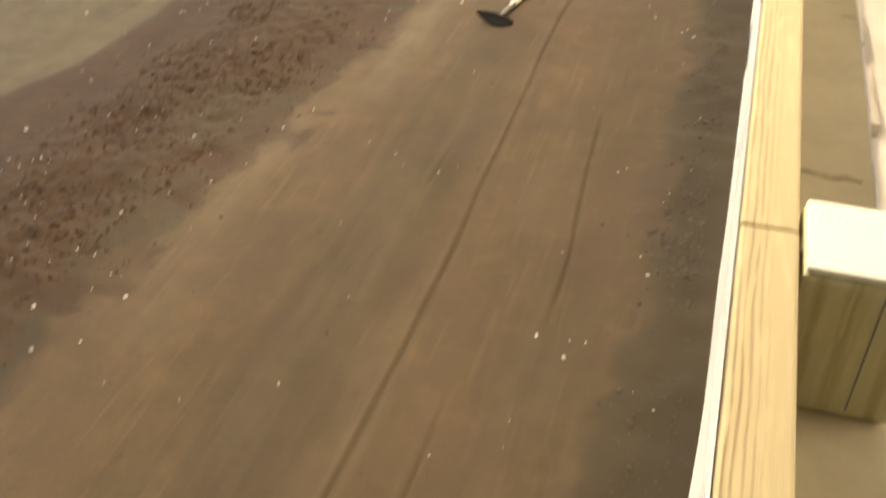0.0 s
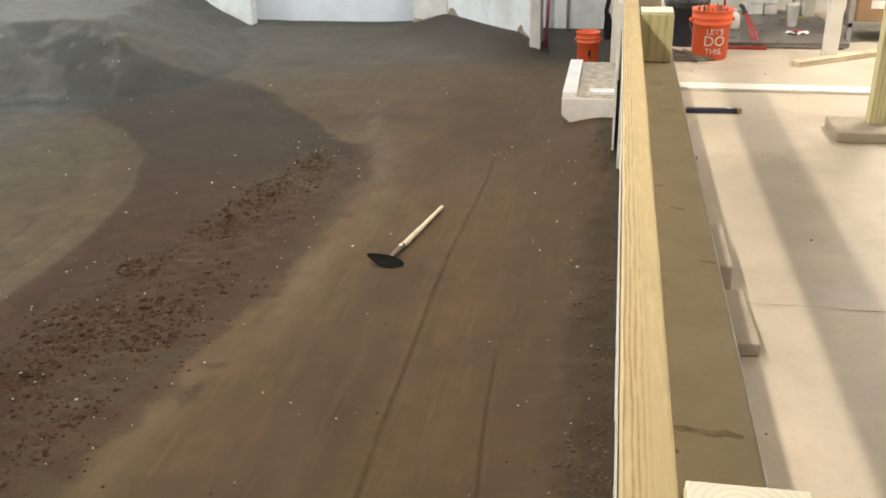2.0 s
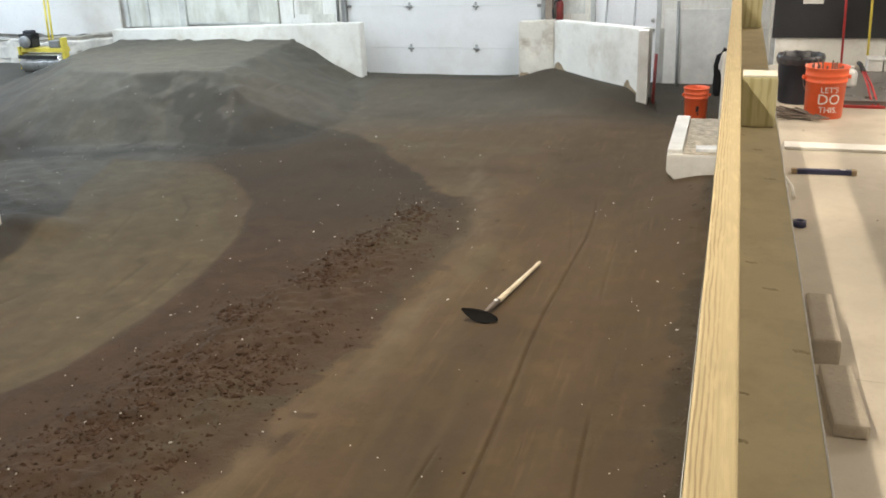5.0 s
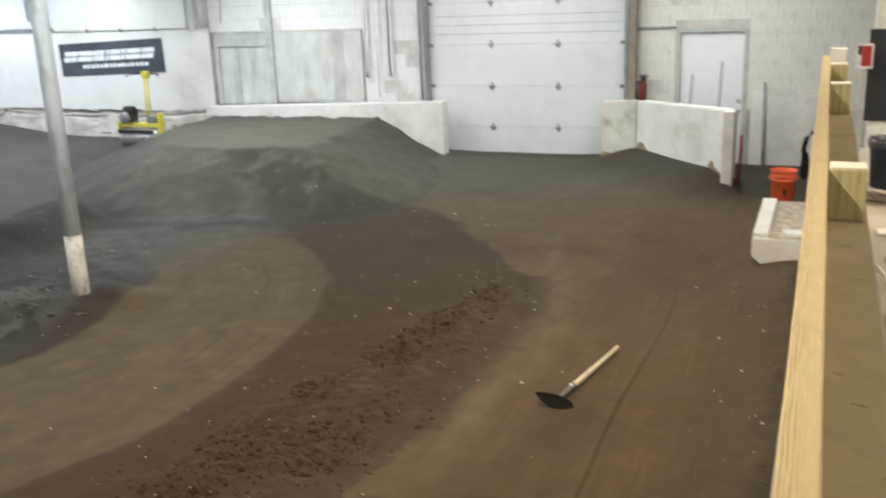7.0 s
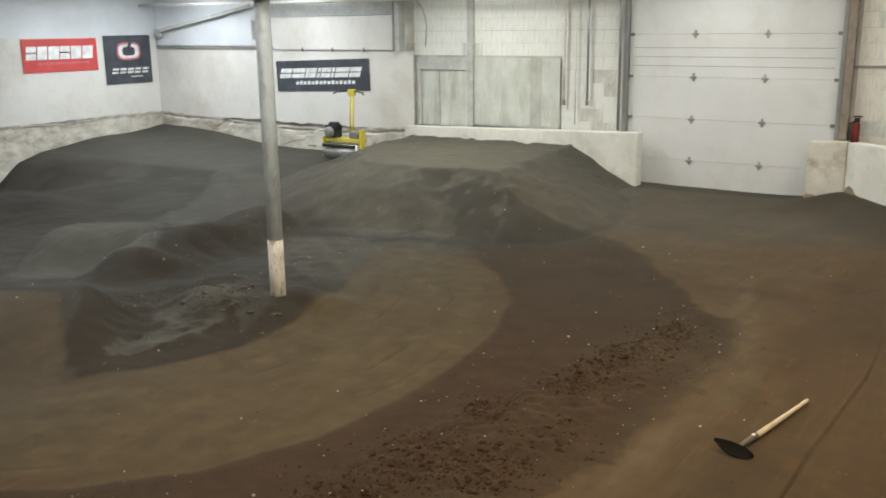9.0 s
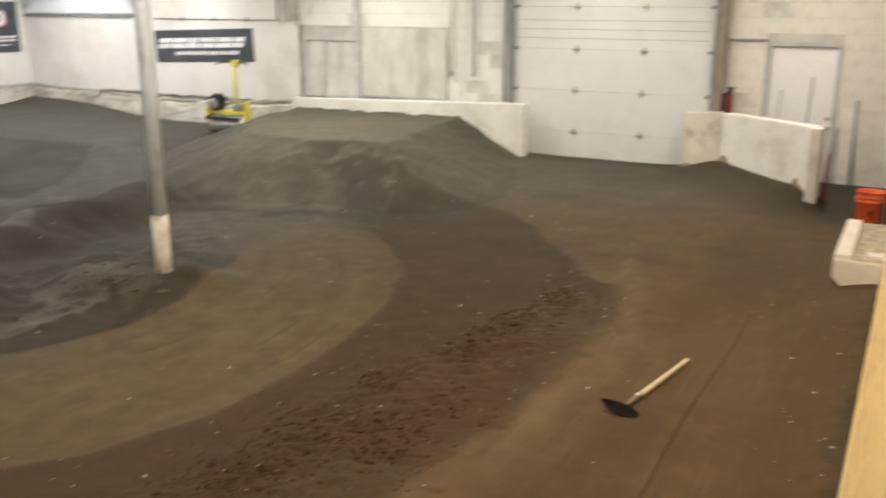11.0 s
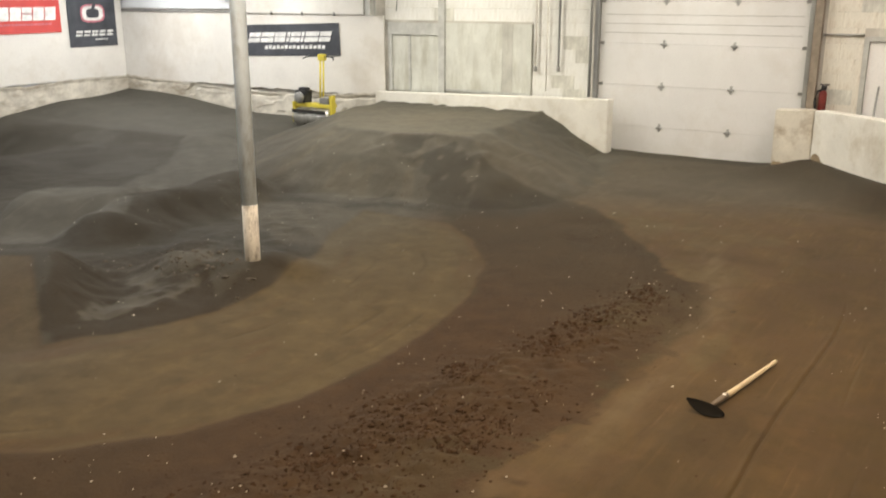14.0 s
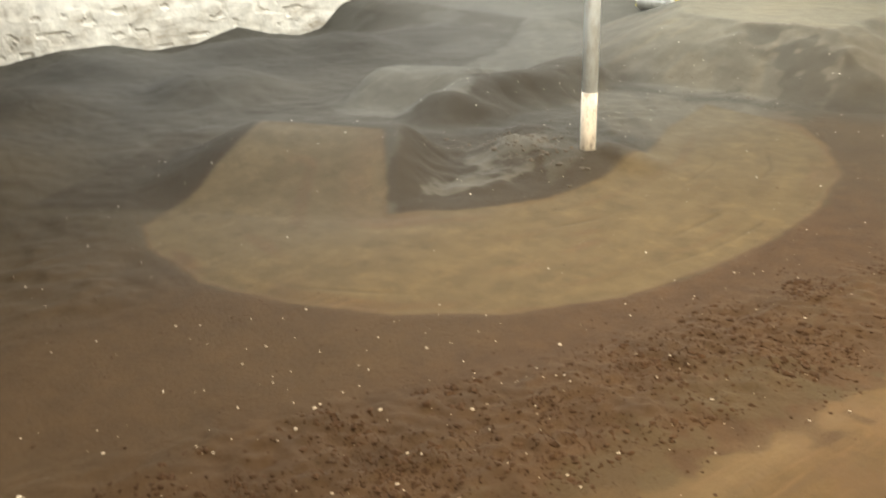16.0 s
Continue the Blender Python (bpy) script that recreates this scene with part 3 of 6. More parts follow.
def ground_height(x, y):
    z = 0.02 * lattice_noise(x, y, 1.7, 1) + 0.008 * lattice_noise(x, y, 0.45, 2)
    dl = polygon_distance(x, y, LANE)
    lane = smooth(-0.06, 0.1, dl)
    rough = smooth(-0.15, 0.3, polygon_distance(x, y, ROUGH))
    # tabletop jump against the low wall: a long ramp towards the door, steep crumbled front
    d = polygon_distance(x, y, PLATEAU)
    front = smooth(-6.7, -6.0, x) * (1 - smooth(-4.9, -4.2, x)) * (1 - smooth(9.8, 10.4, y))
    run = 1.55 - 0.3 * front - 0.52 * smooth(11.0, 12.4, y) * (x > -6.5)
    k = np.clip((d + (0.05 * lattice_noise(x, y, 0.7, 5) + 0.03 * lattice_noise(x, y, 0.2, 6)) * smooth(0.05, -0.4, d) + run - 0.05) / run, 0, 1)
    top = 0.6 * (0.8 * k + 0.2 * k * k * (3 - 2 * k)) * (1 - (0.06 * lattice_noise(x, y, 0.35, 31) + 0.05 * front * lattice_noise(x, y, 0.17, 34)) * (k < 0.98))
    z = np.maximum(z, top + 0.5 * z)
    z = z + 0.026 * lattice_noise(x, y, 0.13, 33) * smooth(12.1, 12.5, y) * (x > -9) * (1 - smooth(-4.7, -4.4, x))
    # soil pushed against the low wall beside the door, and lying before it
    z = z + 0.2 * np.exp(-(line_distance(x, y, [(-1.35, 12.6), (-0.9, 12.0), (-0.35, 11.4)]) / 0.5) ** 2)
    z = z + 0.05 * smooth(9.5, 12.5, y) * (1 - k)
    z = z + 0.16 * np.exp(-((x - 0.9) / 0.5) ** 2) * smooth(5.5, 7.5, y) * (1 - smooth(10.2, 11.0, y))
    z = z - 0.32 * smooth(0.0, 0.3, x + 0.35 * smooth(11.6, 12.4, y)) * smooth(10.7, 11.6, y)
    # ramp at the end of the bend, dropping off behind its lip and to both sides
    s, w = ramp_axes(x, y)
    half = 0.84 - 0.16 * np.clip(s, 0, 1.45)
    side = smooth(-half - 1.0, -half, w) * (1 - smooth(half, half + 0.5, w))
    z = z + 0.35 * smooth(-0.05, 1.5, s) * (1 - smooth(1.5, 2.1, s)) * side
    # landing of that jump, its crest facing the ramp
    px, py = x + 7.73, y - 5.9
    s, w = 0.57 * px - 0.82 * py, 0.82 * px + 0.57 * py
    z = z + 0.3 * np.where(s > 0, 1 - smooth(0.0, 0.8, s), 1 - smooth(0.0, 2.0, -s)) * smooth(-0.95, -0.5, w) * (1 - smooth(0.5, 0.8, w))
    # loose hill beside the landing
    dm = line_distance(x, y, MOUND) + 0.08 * lattice_noise(x, y, 0.3, 35)
    z = np.maximum(z, 0.27 * (1 - smooth(0.02, 0.75, dm)))
    # terrace and rollers towards the west wall, and soil banked up in the corner
    z = z + 0.12 * smooth(9.3, 10.1, y - 0.13 * (x + 12) + 0.15 * lattice_noise(x, y, 0.9, 36)) * (1 - smooth(-10.6, -9.6, x)) * (1 - smooth(11.0, 12.5, y))
    z = z + np.interp(y, *WEST_FOOT) * smooth(-11.2, -15.2, x)
    z = z + np.interp(x, *NORTH_FOOT) * smooth(11.0, 12.9, y) * (1 - smooth(-10.5, -9.0, x)) * (1 - smooth(-11.2, -15.2, x))
    for hx, hy, hh, rx_, ry_ in ((-9.6, 4.3, 0.24, 0.8, 0.7), (-12.2, 5.7, 0.2, 0.8, 0.8), (-12.4, 3.6, 0.2, 1.0, 0.7), (-10.3, 2.1, 0.2, 1.0, 0.9), (-11.2, 7.0, 0.16, 0.9, 0.6), (-8.4, 0.6, 0.25, 1.1, 1.2), (-5.2, 5.1, 0.06, 0.3, 0.2), (-4.95, 5.4, 0.14, 0.7, 0.5), (-4.4, 5.75, 0.07, 0.3, 0.25), (-5.6, 5.7, 0.06, 0.3, 0.2)):
        z = z + hh * np.exp(-(((x - hx) / rx_) ** 2 + ((y - hy) / ry_) ** 2) ** 1.5)
    # loose clods and the rails of ruts in the straight
    z = z + rough * (0.03 + 0.012 * lattice_noise(x, y, 0.24, 7) + 0.012 * lattice_noise(x, y, 0.1, 8) + 0.014 * lattice_noise(x, y, 0.05, 10))
    z = z - 0.012 * lane
    strip = smooth(0.6, 0.9, x) * (1 - smooth(7, 8, y))
    z = z + strip * (0.03 + 0.015 * lattice_noise(x, y, 0.12, 9))
    loose = (1 - 0.6 * smooth(-5.2, -6.6, x)) * smooth(0.0, 0.5, -dl) * smooth(-4.0, -4.8, x) * (1 - smooth(7, 8.5, y))
    z = z + loose * (0.03 * lattice_noise(x, y, 0.5, 11) + 0.02 * lattice_noise(x, y, 0.17, 12) + 0.012 * lattice_noise(x, y, 0.09, 13))
    wob = 0.012 * lattice_noise(x, y, 0.5, 71)
    for pts, dep in RUTS:
        r_ = line_distance(x + wob, y, pts)
        dep = dep * (1 - smooth(6.4, 7.8, y)) * smooth(pts[0][1], pts[0][1] + 0.3, y) * (1 - smooth(pts[-1][1] - 0.3, pts[-1][1], y))
        z = z - dep * np.exp(-(r_ / 0.008) ** 2) + 0.25 * dep * np.exp(-((r_ - 0.025) / 0.015) ** 2)
    for off, dep in ((0.28, 0.004), (0.62, 0.007), (1.0, 0.005)):
        z = z - dep * np.exp(-((dl - off - 0.08 * lattice_noise(x, y, 1.3, 41)) / 0.016) ** 2) * smooth(-4.3, -3.7, x) * smooth(-0.1, 0.6, lattice_noise(x, y, 0.7, 42)) * (y < 7.2)
    return z


def spots(x, y, cell, seed, lo, hi):
    """Patches of two sizes with ragged edges, between 0 and 1."""
    return smooth(lo, hi, 0.6 * lattice_noise(x, y, cell, seed) + 0.3 * lattice_noise(x, y, cell * 0.37, seed + 1) + 0.2 * lattice_noise(x, y, cell * 0.13, seed + 2))


def build_ground():
    xs = np.concatenate([np.arange(-15.6, -11.0, 0.06), np.arange(-11.0, -5.8, 0.04), np.arange(-5.8, -2.7, 0.02), np.arange(-2.7, -0.3, 0.018), np.arange(-0.3, 0.63, 0.008), np.arange(0.63, 1.2, 0.018)])
    ys = np.concatenate([np.arange(-4.2, 1.0, 0.06), np.arange(1.0, 8.2, 0.023), np.arange(8.2, 13.3, 0.035)])
    gx, gy = np.meshgrid(xs, ys, indexing="ij")
    gz = ground_height(gx, gy)
    nx, ny = gx.shape
    verts = np.stack([gx.ravel(), gy.ravel(), gz.ravel()], 1)
    idx = np.arange(nx * ny).reshape(nx, ny)
    faces = np.stack([idx[:-1, :-1].ravel(), idx[1:, :-1].ravel(), idx[1:, 1:].ravel(), idx[:-1, 1:].ravel()], 1)
    me = bpy.data.meshes.new("ground")
    me.from_pydata(verts.tolist(), [], faces.tolist())
    jig = 0.12 * lattice_noise(gx, gy, 0.3, 21) + 0.05 * lattice_noise(gx, gy, 0.08, 22)
    def inside(poly, soft, ragged_):
        return smooth(-soft, soft, polygon_distance(gx, gy, poly) + ragged_ * jig)
    dl = polygon_distance(gx, gy, LANE)
    d = polygon_distance(gx, gy, PLATEAU)
    s, w = ramp_axes(gx, gy)
    east = smooth(-2.4, -1.6, gx)
    between = smooth(-0.035 - 0.01 * east, 0.035 + 0.01 * east, polygon_distance(gx, gy, BETWEEN) + jig * (0.3 + 1.1 * east) + east * (0.12 * lattice_noise(gx, gy, 0.55, 83) + 0.12 * lattice_noise(gx, gy, 0.17, 84) + 0.07 * lattice_noise(gx, gy, 0.06, 85))) * (1 - 0.7 * spots(gx, gy, 0.42, 90, 0.12, 0.4) * smooth(-1.95, -1.45, gx) * (gy < 7.0))
    # packed clay: the bend, the straight and the jump's ramp, the band before the jump, the lane behind
    lines = lattice_noise(dl + 0.1 * lattice_noise(gx, gy, 1.5, 75), 0.2 * (gx + gy), 0.13, 76)
    lane = smooth(-0.03, 0.04, dl + 0.2 * jig) * (0.84 + 0.2 * lines)
    wx = gx + 0.15 * jig + 0.03 * lattice_noise(gx, gy * 0.3, 0.25, 77)
    near = 1 - smooth(4.4, 5.6, gy)
    tone = 0.58 + 0.07 * (1 - smooth(-0.6, -0.5, wx)) * (0.2 + 0.8 * smooth(2.5, 4.5, gy)) - 0.07 * (1 - smooth(2.5, 4.5, gy)) * (1 - smooth(6.8, 8.0, gy)) - 0.24 * smooth(-0.56, -0.5, wx) * (1 - smooth(-0.16, -0.04, wx)) * near + 0.16 * (spots(gx, 0.7 * gy, 0.4, 113, -0.1, 0.3) - 0.5) * (1 - smooth(-0.6, -0.5, wx)) * (1 - smooth(7.0, 8.0, gy))
    tone = tone + 0.06 * lattice_noise(wx, 0.12 * gy, 0.12, 78) * (0.5 + 0.5 * lattice_noise(gx, gy, 0.7, 80)) + 0.05 * lattice_noise(gx, 0.5 * gy, 0.3, 82) * (1 - smooth(6.5, 8.0, gy)) - 0.2 * smooth(9.6, 12.0, gy) * smooth(-3.6, -2.4, gx)
    tone = tone - 0.08 * smooth(0.28, 0.6, wx) * (1 - smooth(5.0, 6.2, gy)) + 0.1 * spots(gx, gy, 0.8, 93, 0.0, 0.5)
    straight = tone * inside(STRAIGHT, 0.05, 0.8)
    radial = lattice_noise(np.arctan2(gy - 11.3, gx + 6.6) * 3.0, 0.3 * d, 0.16, 79)
    jump = (0.78 + 0.08 * smooth(-0.1, 0.1, d) + 0.13 * radial * smooth(0.1, -0.3, d)) * smooth(-1.65, -1.2, d + jig) * (1 - smooth(13.5, 14.5, gy))
    # the jump's steep west side loses tone here, its shade put into the colour
    jump = jump * (1 - 0.55 * smooth(-7.4, -8.2, gx + 0.35 * (gy - 10) + jig) * smooth(0.0, -0.4, d))
    blotch = 0.7 * lattice_noise(gx, 1.9 * gz + 0.35 * gy, 0.3, 51) + 0.4 * lattice_noise(gx, 1.9 * gz, 0.12, 55)
    dark_face = inside(FACE_DARK, 0.08, 1.0) * (0.04 + 0.76 * smooth(0.0, 0.22, blotch + jig + 0.35 * smooth(-5.4, -4.8, gx)))
    ramp = smooth(0.02, 0.1, d + 1.5) * smooth(-5.1, -4.6, gx + 0.3 * (gy - 9.8)) * inside(STRAIGHT, 0.05, 0.8)
    streak = lattice_noise(0.6 * (gx + 5) + 0.8 * (gy - 10), 0.16 * (gx - gy), 0.14, 81)
    jump = np.where(ramp > 0.4, 0.52 + 0.16 * streak, jump)
    band = 0.78 * inside(FAR_BAND, 0.12, 1.2) * (0.85 + 0.25 * streak)
    back = inside(BACK_LANE, 0.05, 0.7) * (0.62 + 0.12 * streak)
    flat_end = 0.42 * smooth(9.9, 10.3, gy - 0.13 * (gx + 12) + jig) * (1 - smooth(-10.6, -9.9, gx)) + 0.3 * smooth(9.8, 11.0, gy) * smooth(-10.6, -9.9, gx) * (gx < -8)
    sandy = 0.75 * inside(SANDY, 0.08, 1.4) * (0.5 + 0.5 * spots(gx, gy, 0.3, 95, -0.3, 0.1))
    mottle = 0.3 * spots(gx, gy, 1.3, 97, 0.1, 0.5) * (gx < -7.5)
    packed = np.maximum.reduce([lane, straight, jump * (1 - dark_face), band, back, flat_end, sandy, mottle])
    packed = np.clip(packed * (1 - between), 0, 1)
    red = np.clip(between * (1 - 0.65 * smooth(4.8, 7.4, gy + 0.5 * (gx + 2.0))) + 0.1 * between, 0, 1) * smooth(-7.0, -4.0, gx)
    red = red * (1 - 0.35 * smooth(-2.3, -3.0, gx) * (1 - smooth(2.5, 4.0, gy)))
    # damp and loose dark soil, dark groove lines and the painted shade of steep faces
    damp_shade = 0.22 * smooth(0.76, 0.86, gx + 1.2 * jig + 0.05 * lattice_noise(gx, gy, 0.8, 64)) * (1 - smooth(7, 8, gy)) + 0.1 * smooth(0.2, 0.6, gx + 2 * jig) * (1 - smooth(6.5, 8, gy))
    # dark lines along the grooves of the bend
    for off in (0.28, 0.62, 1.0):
        damp_shade = damp_shade + 0.42 * np.exp(-((dl - off - 0.08 * lattice_noise(gx, gy, 1.3, 41)) / 0.015) ** 2) * smooth(-4.3, -3.7, gx) * smooth(0.05, 0.6, lattice_noise(gx, gy, 0.7, 42)) * (gy < 7.2)
    damp_shade = damp_shade + (0.08 + 0.3 * smooth(-5.5, -4.9, gx)) * dark_face
    damp_shade = damp_shade + 0.35 * np.exp(-((gx + 2.9) / 0.35) ** 2 - ((gy - 10.4) / 0.2) ** 2) + 0.35 * np.exp(-((gx + 1.3) / 0.4) ** 2 - ((gy - 8.2) / 0.12) ** 2)
    # darker along the foot of the knee wall
    damp_shade = damp_shade + 0.6 * np.exp(-(line_distance(gx, gy, [(-1.5, 12.4), (-0.9, 11.8), (-0.2, 10.9), (0.6, 10.6)]) / 0.5) ** 2)
    # the steep flanks of the ramp, the landing and the hill were never driven on; their shade is painted in with the
    # loose soil
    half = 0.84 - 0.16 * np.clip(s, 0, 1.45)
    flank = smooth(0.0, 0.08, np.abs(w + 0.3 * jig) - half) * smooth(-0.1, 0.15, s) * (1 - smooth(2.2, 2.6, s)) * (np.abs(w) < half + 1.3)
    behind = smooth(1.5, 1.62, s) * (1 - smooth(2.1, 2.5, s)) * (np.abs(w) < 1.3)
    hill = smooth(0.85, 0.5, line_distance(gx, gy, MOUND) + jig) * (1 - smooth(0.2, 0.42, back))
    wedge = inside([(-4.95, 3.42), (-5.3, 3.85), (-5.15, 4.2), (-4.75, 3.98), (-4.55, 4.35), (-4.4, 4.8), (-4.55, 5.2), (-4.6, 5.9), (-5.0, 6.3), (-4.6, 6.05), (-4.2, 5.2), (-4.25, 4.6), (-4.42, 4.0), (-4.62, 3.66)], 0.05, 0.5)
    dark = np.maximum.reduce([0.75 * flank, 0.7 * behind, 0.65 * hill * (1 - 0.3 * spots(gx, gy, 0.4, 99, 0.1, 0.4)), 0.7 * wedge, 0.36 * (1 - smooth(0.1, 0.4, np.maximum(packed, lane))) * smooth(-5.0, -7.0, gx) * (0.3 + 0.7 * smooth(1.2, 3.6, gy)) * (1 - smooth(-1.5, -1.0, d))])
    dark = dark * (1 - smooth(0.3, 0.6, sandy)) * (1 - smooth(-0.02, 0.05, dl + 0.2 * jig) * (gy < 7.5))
    damp_shade = damp_shade + dark + 0.24 * between * smooth(4.6, 7.4, gy + 0.5 * (gx + 2.0)) - 0.12 * between * spots(gx, gy, 0.25, 101, 0.0, 0.35)
    # shade inside the ruts, painted as thin dark lines
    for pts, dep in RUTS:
        damp_shade = damp_shade + 10 * dep * (1 - smooth(6.2, 7.6, gy)) * smooth(pts[0][1], pts[0][1] + 0.3, gy) * (1 - smooth(pts[-1][1] - 0.3, pts[-1][1], gy)) * np.exp(-(line_distance(gx + 0.012 * lattice_noise(gx, gy, 0.5, 71), gy, pts) / 0.008) ** 2)
    damp_shade = damp_shade + 0.22 * inside(ROUGH, 0.2, 1.5) * (0.6 + 0.4 * lattice_noise(gx, gy, 0.09, 115)) * (1 - smooth(4.5, 6.5, gy))
    damp_shade = np.clip(damp_shade, 0, 0.85)
    # cool light over the jump, west and far end, put into the soil as grey
    grey = np.maximum.reduce([0.8 * smooth(-2.1, -1.3, d + jig), 0.6 * smooth(8.6, 10.5, gy - 0.35 * gx - 1.2), 0.9 * smooth(-3.9, -4.9, gx), 0.5 * band])
    grey = np.clip(grey, 0, 0.9) * (1 - 0.6 * smooth(-0.03, 0.04, dl)) * (0.25 + 0.75 * smooth(1.2, 3.6, gy))
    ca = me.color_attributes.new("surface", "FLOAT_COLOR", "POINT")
    ca.data.foreach_set("color", np.stack([packed.ravel(), red.ravel(), damp_shade.ravel(), grey.ravel()], 1).ravel().astype(np.float32))
    # dry dust dragged along the straight and on its crumbled edge; also paler jump top, jump face and rut rims
    along = [(-1.5, 8.5), (-1.1, 7.5), (-0.93, 7.0), (-0.83, 6.3), (-0.75, 5.1), (-0.85, 4.0), (-1.0, 3.3), (-1.1, 2.0), (-1.15, 0.0)]
    r_ = line_distance(gx + 0.06 * lattice_noise(gx, gy, 0.4, 103), gy, along)
    dust = (0.32 + 0.2 * smooth(4.2, 5.2, gy) * (1 - smooth(7.8, 8.6, gy))) * np.exp(-(r_ / 0.13) ** 2) * (0.35 + 0.65 * spots(gx, 0.25 * gy, 0.2, 105, -0.3, 0.4)) * (0.3 + 0.7 * smooth(2.0, 4.5, gy))
    dust = dust + 0.14 * np.exp(-((gx + 0.26 + 0.1 * jig) / 0.03) ** 2) * (1 - smooth(3.6, 4.2, gy)) * (gy > 2.2)
    dust = dust + 0.1 * spots(gx + 0.08 * jig, 0.12 * gy, 0.16, 107, 0.0, 0.6) * inside(STRAIGHT, 0.05, 0.8) * (1 - smooth(6.0, 8.0, gy))
    dust = dust + 0.06 * ramp * smooth(0.1, 0.5, streak) + 0.12 * smooth(0.1, 0.5, radial) * smooth(-1.5, -1.0, d) * smooth(0.05, -0.2, d) * (1 - dark_face) * (gx < -4.8)
    dust = dust + 0.24 * smooth(-0.08, 0.15, d + jig) * (0.6 + 0.4 * spots(gx, gy, 0.7, 111, -0.2, 0.4)) * (1 - 0.6 * smooth(11.9, 12.4, gy))
    dust = dust + 0.1 * inside(FAR_BAND, 0.15, 1.2) * (0.6 + 0.4 * streak)
    dust = dust + 0.1 * smooth(-1.5, -1.0, d) * smooth(0.1, -0.1, d) * (1 - 0.8 * dark_face) * (gy < 10.5)
    # pale rims beside the main rut
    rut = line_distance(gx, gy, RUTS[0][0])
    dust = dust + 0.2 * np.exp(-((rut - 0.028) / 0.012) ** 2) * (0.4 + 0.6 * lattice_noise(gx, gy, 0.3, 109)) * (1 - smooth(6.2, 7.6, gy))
    da = me.color_attributes.new("dust", "FLOAT_COLOR", "POINT")
    dust = np.clip(dust, 0, 0.9).ravel()
    da.data.foreach_set("color", np.stack([dust, dust, dust, dust * 0 + 1], 1).ravel().astype(np.float32))
    me.materials.append(M["dirt"])
    me.polygons.foreach_set("use_smooth", [True] * len(me.polygons))
    ob = new("ground", me)
    tagged(ob, "brown packed clay racing surface with loose dark soil and ruts", "dirt ground", kind="structure")
    return ob


build_ground()


# ---- building ----
def structure(name, bm, mat, label, category):
    return tagged(mesh_object(name, bm, mat), label, category, kind="structure")


WALL_Y, LEFT_X, TOP = 13.0, -15.5, 3.55
GD0, GD1, GDT = -4.66, -1.62, 3.2      # overhead door opening
PD0, PD1, PDB, PDT = -0.88, -0.04, -0.24, 1.785

wall = box(LEFT_X - 0.2, -8.7, WALL_Y, WALL_Y + 0.2, -0.5, TOP)
box(-8.7, GD0, WALL_Y, WALL_Y + 0.2, -0.5, TOP, bm=wall)
box(GD0, GD1, WALL_Y, WALL_Y + 0.2, GDT, TOP, bm=wall)
box(GD1, PD0 - 0.06, WALL_Y, WALL_Y + 0.2, -0.5, TOP, bm=wall)
box(PD0 - 0.06, PD1 + 0.06, WALL_Y, WALL_Y + 0.2, PDT + 0.06, TOP, bm=wall)
box(PD1 + 0.06, 7.0, WALL_Y, WALL_Y + 0.2, -0.5, TOP, bm=wall)
wall_north = structure("wall_north", wall, M["mortar"], "whitewashed concrete block wall with grey stains", "wall")
structure("wall_west", box(LEFT_X - 0.2, LEFT_X, -4.4, 13.0, -0.5, TOP), M["steel_blue"], "pale grey insulated metal wall", "wall")
# south wall, east wall and ceiling are unseen; they enclose the room for bounce
structure("wall_south", box(LEFT_X - 0.2, 7.2, -4.6, -4.4, -0.5, TOP), M["white_wall"], "plain white wall, unseen, closing the room", "wall")
structure("wall_east", box(7.0, 7.2, -4.4, 13.0, -0.5, TOP), M["white_wall"], "plain white wall, unseen, closing the room", "wall")
structure("ceiling", box(LEFT_X - 0.2, 7.2, -4.6, 13.2, TOP, TOP + 0.15), M["ceiling"], "pale grey insulated ceiling", "ceiling")
structure("floor", box(1.12, 7.0, -4.4, 9.4, 0.66, 0.86, 0.01), M["concrete"], "worn pale concrete floor with faint brown stains", "concrete floor")
structure("floor_slab", box(LEFT_X, 7.0, -4.4, 13.0, -0.7, -0.5), M["concrete"], "concrete slab under the soil", "slab")
structure("wall_side_room", box(1.38, 7.0, 9.4, 9.55, -0.5, TOP), M["white_block"], "white wall behind the concrete landing", "wall")


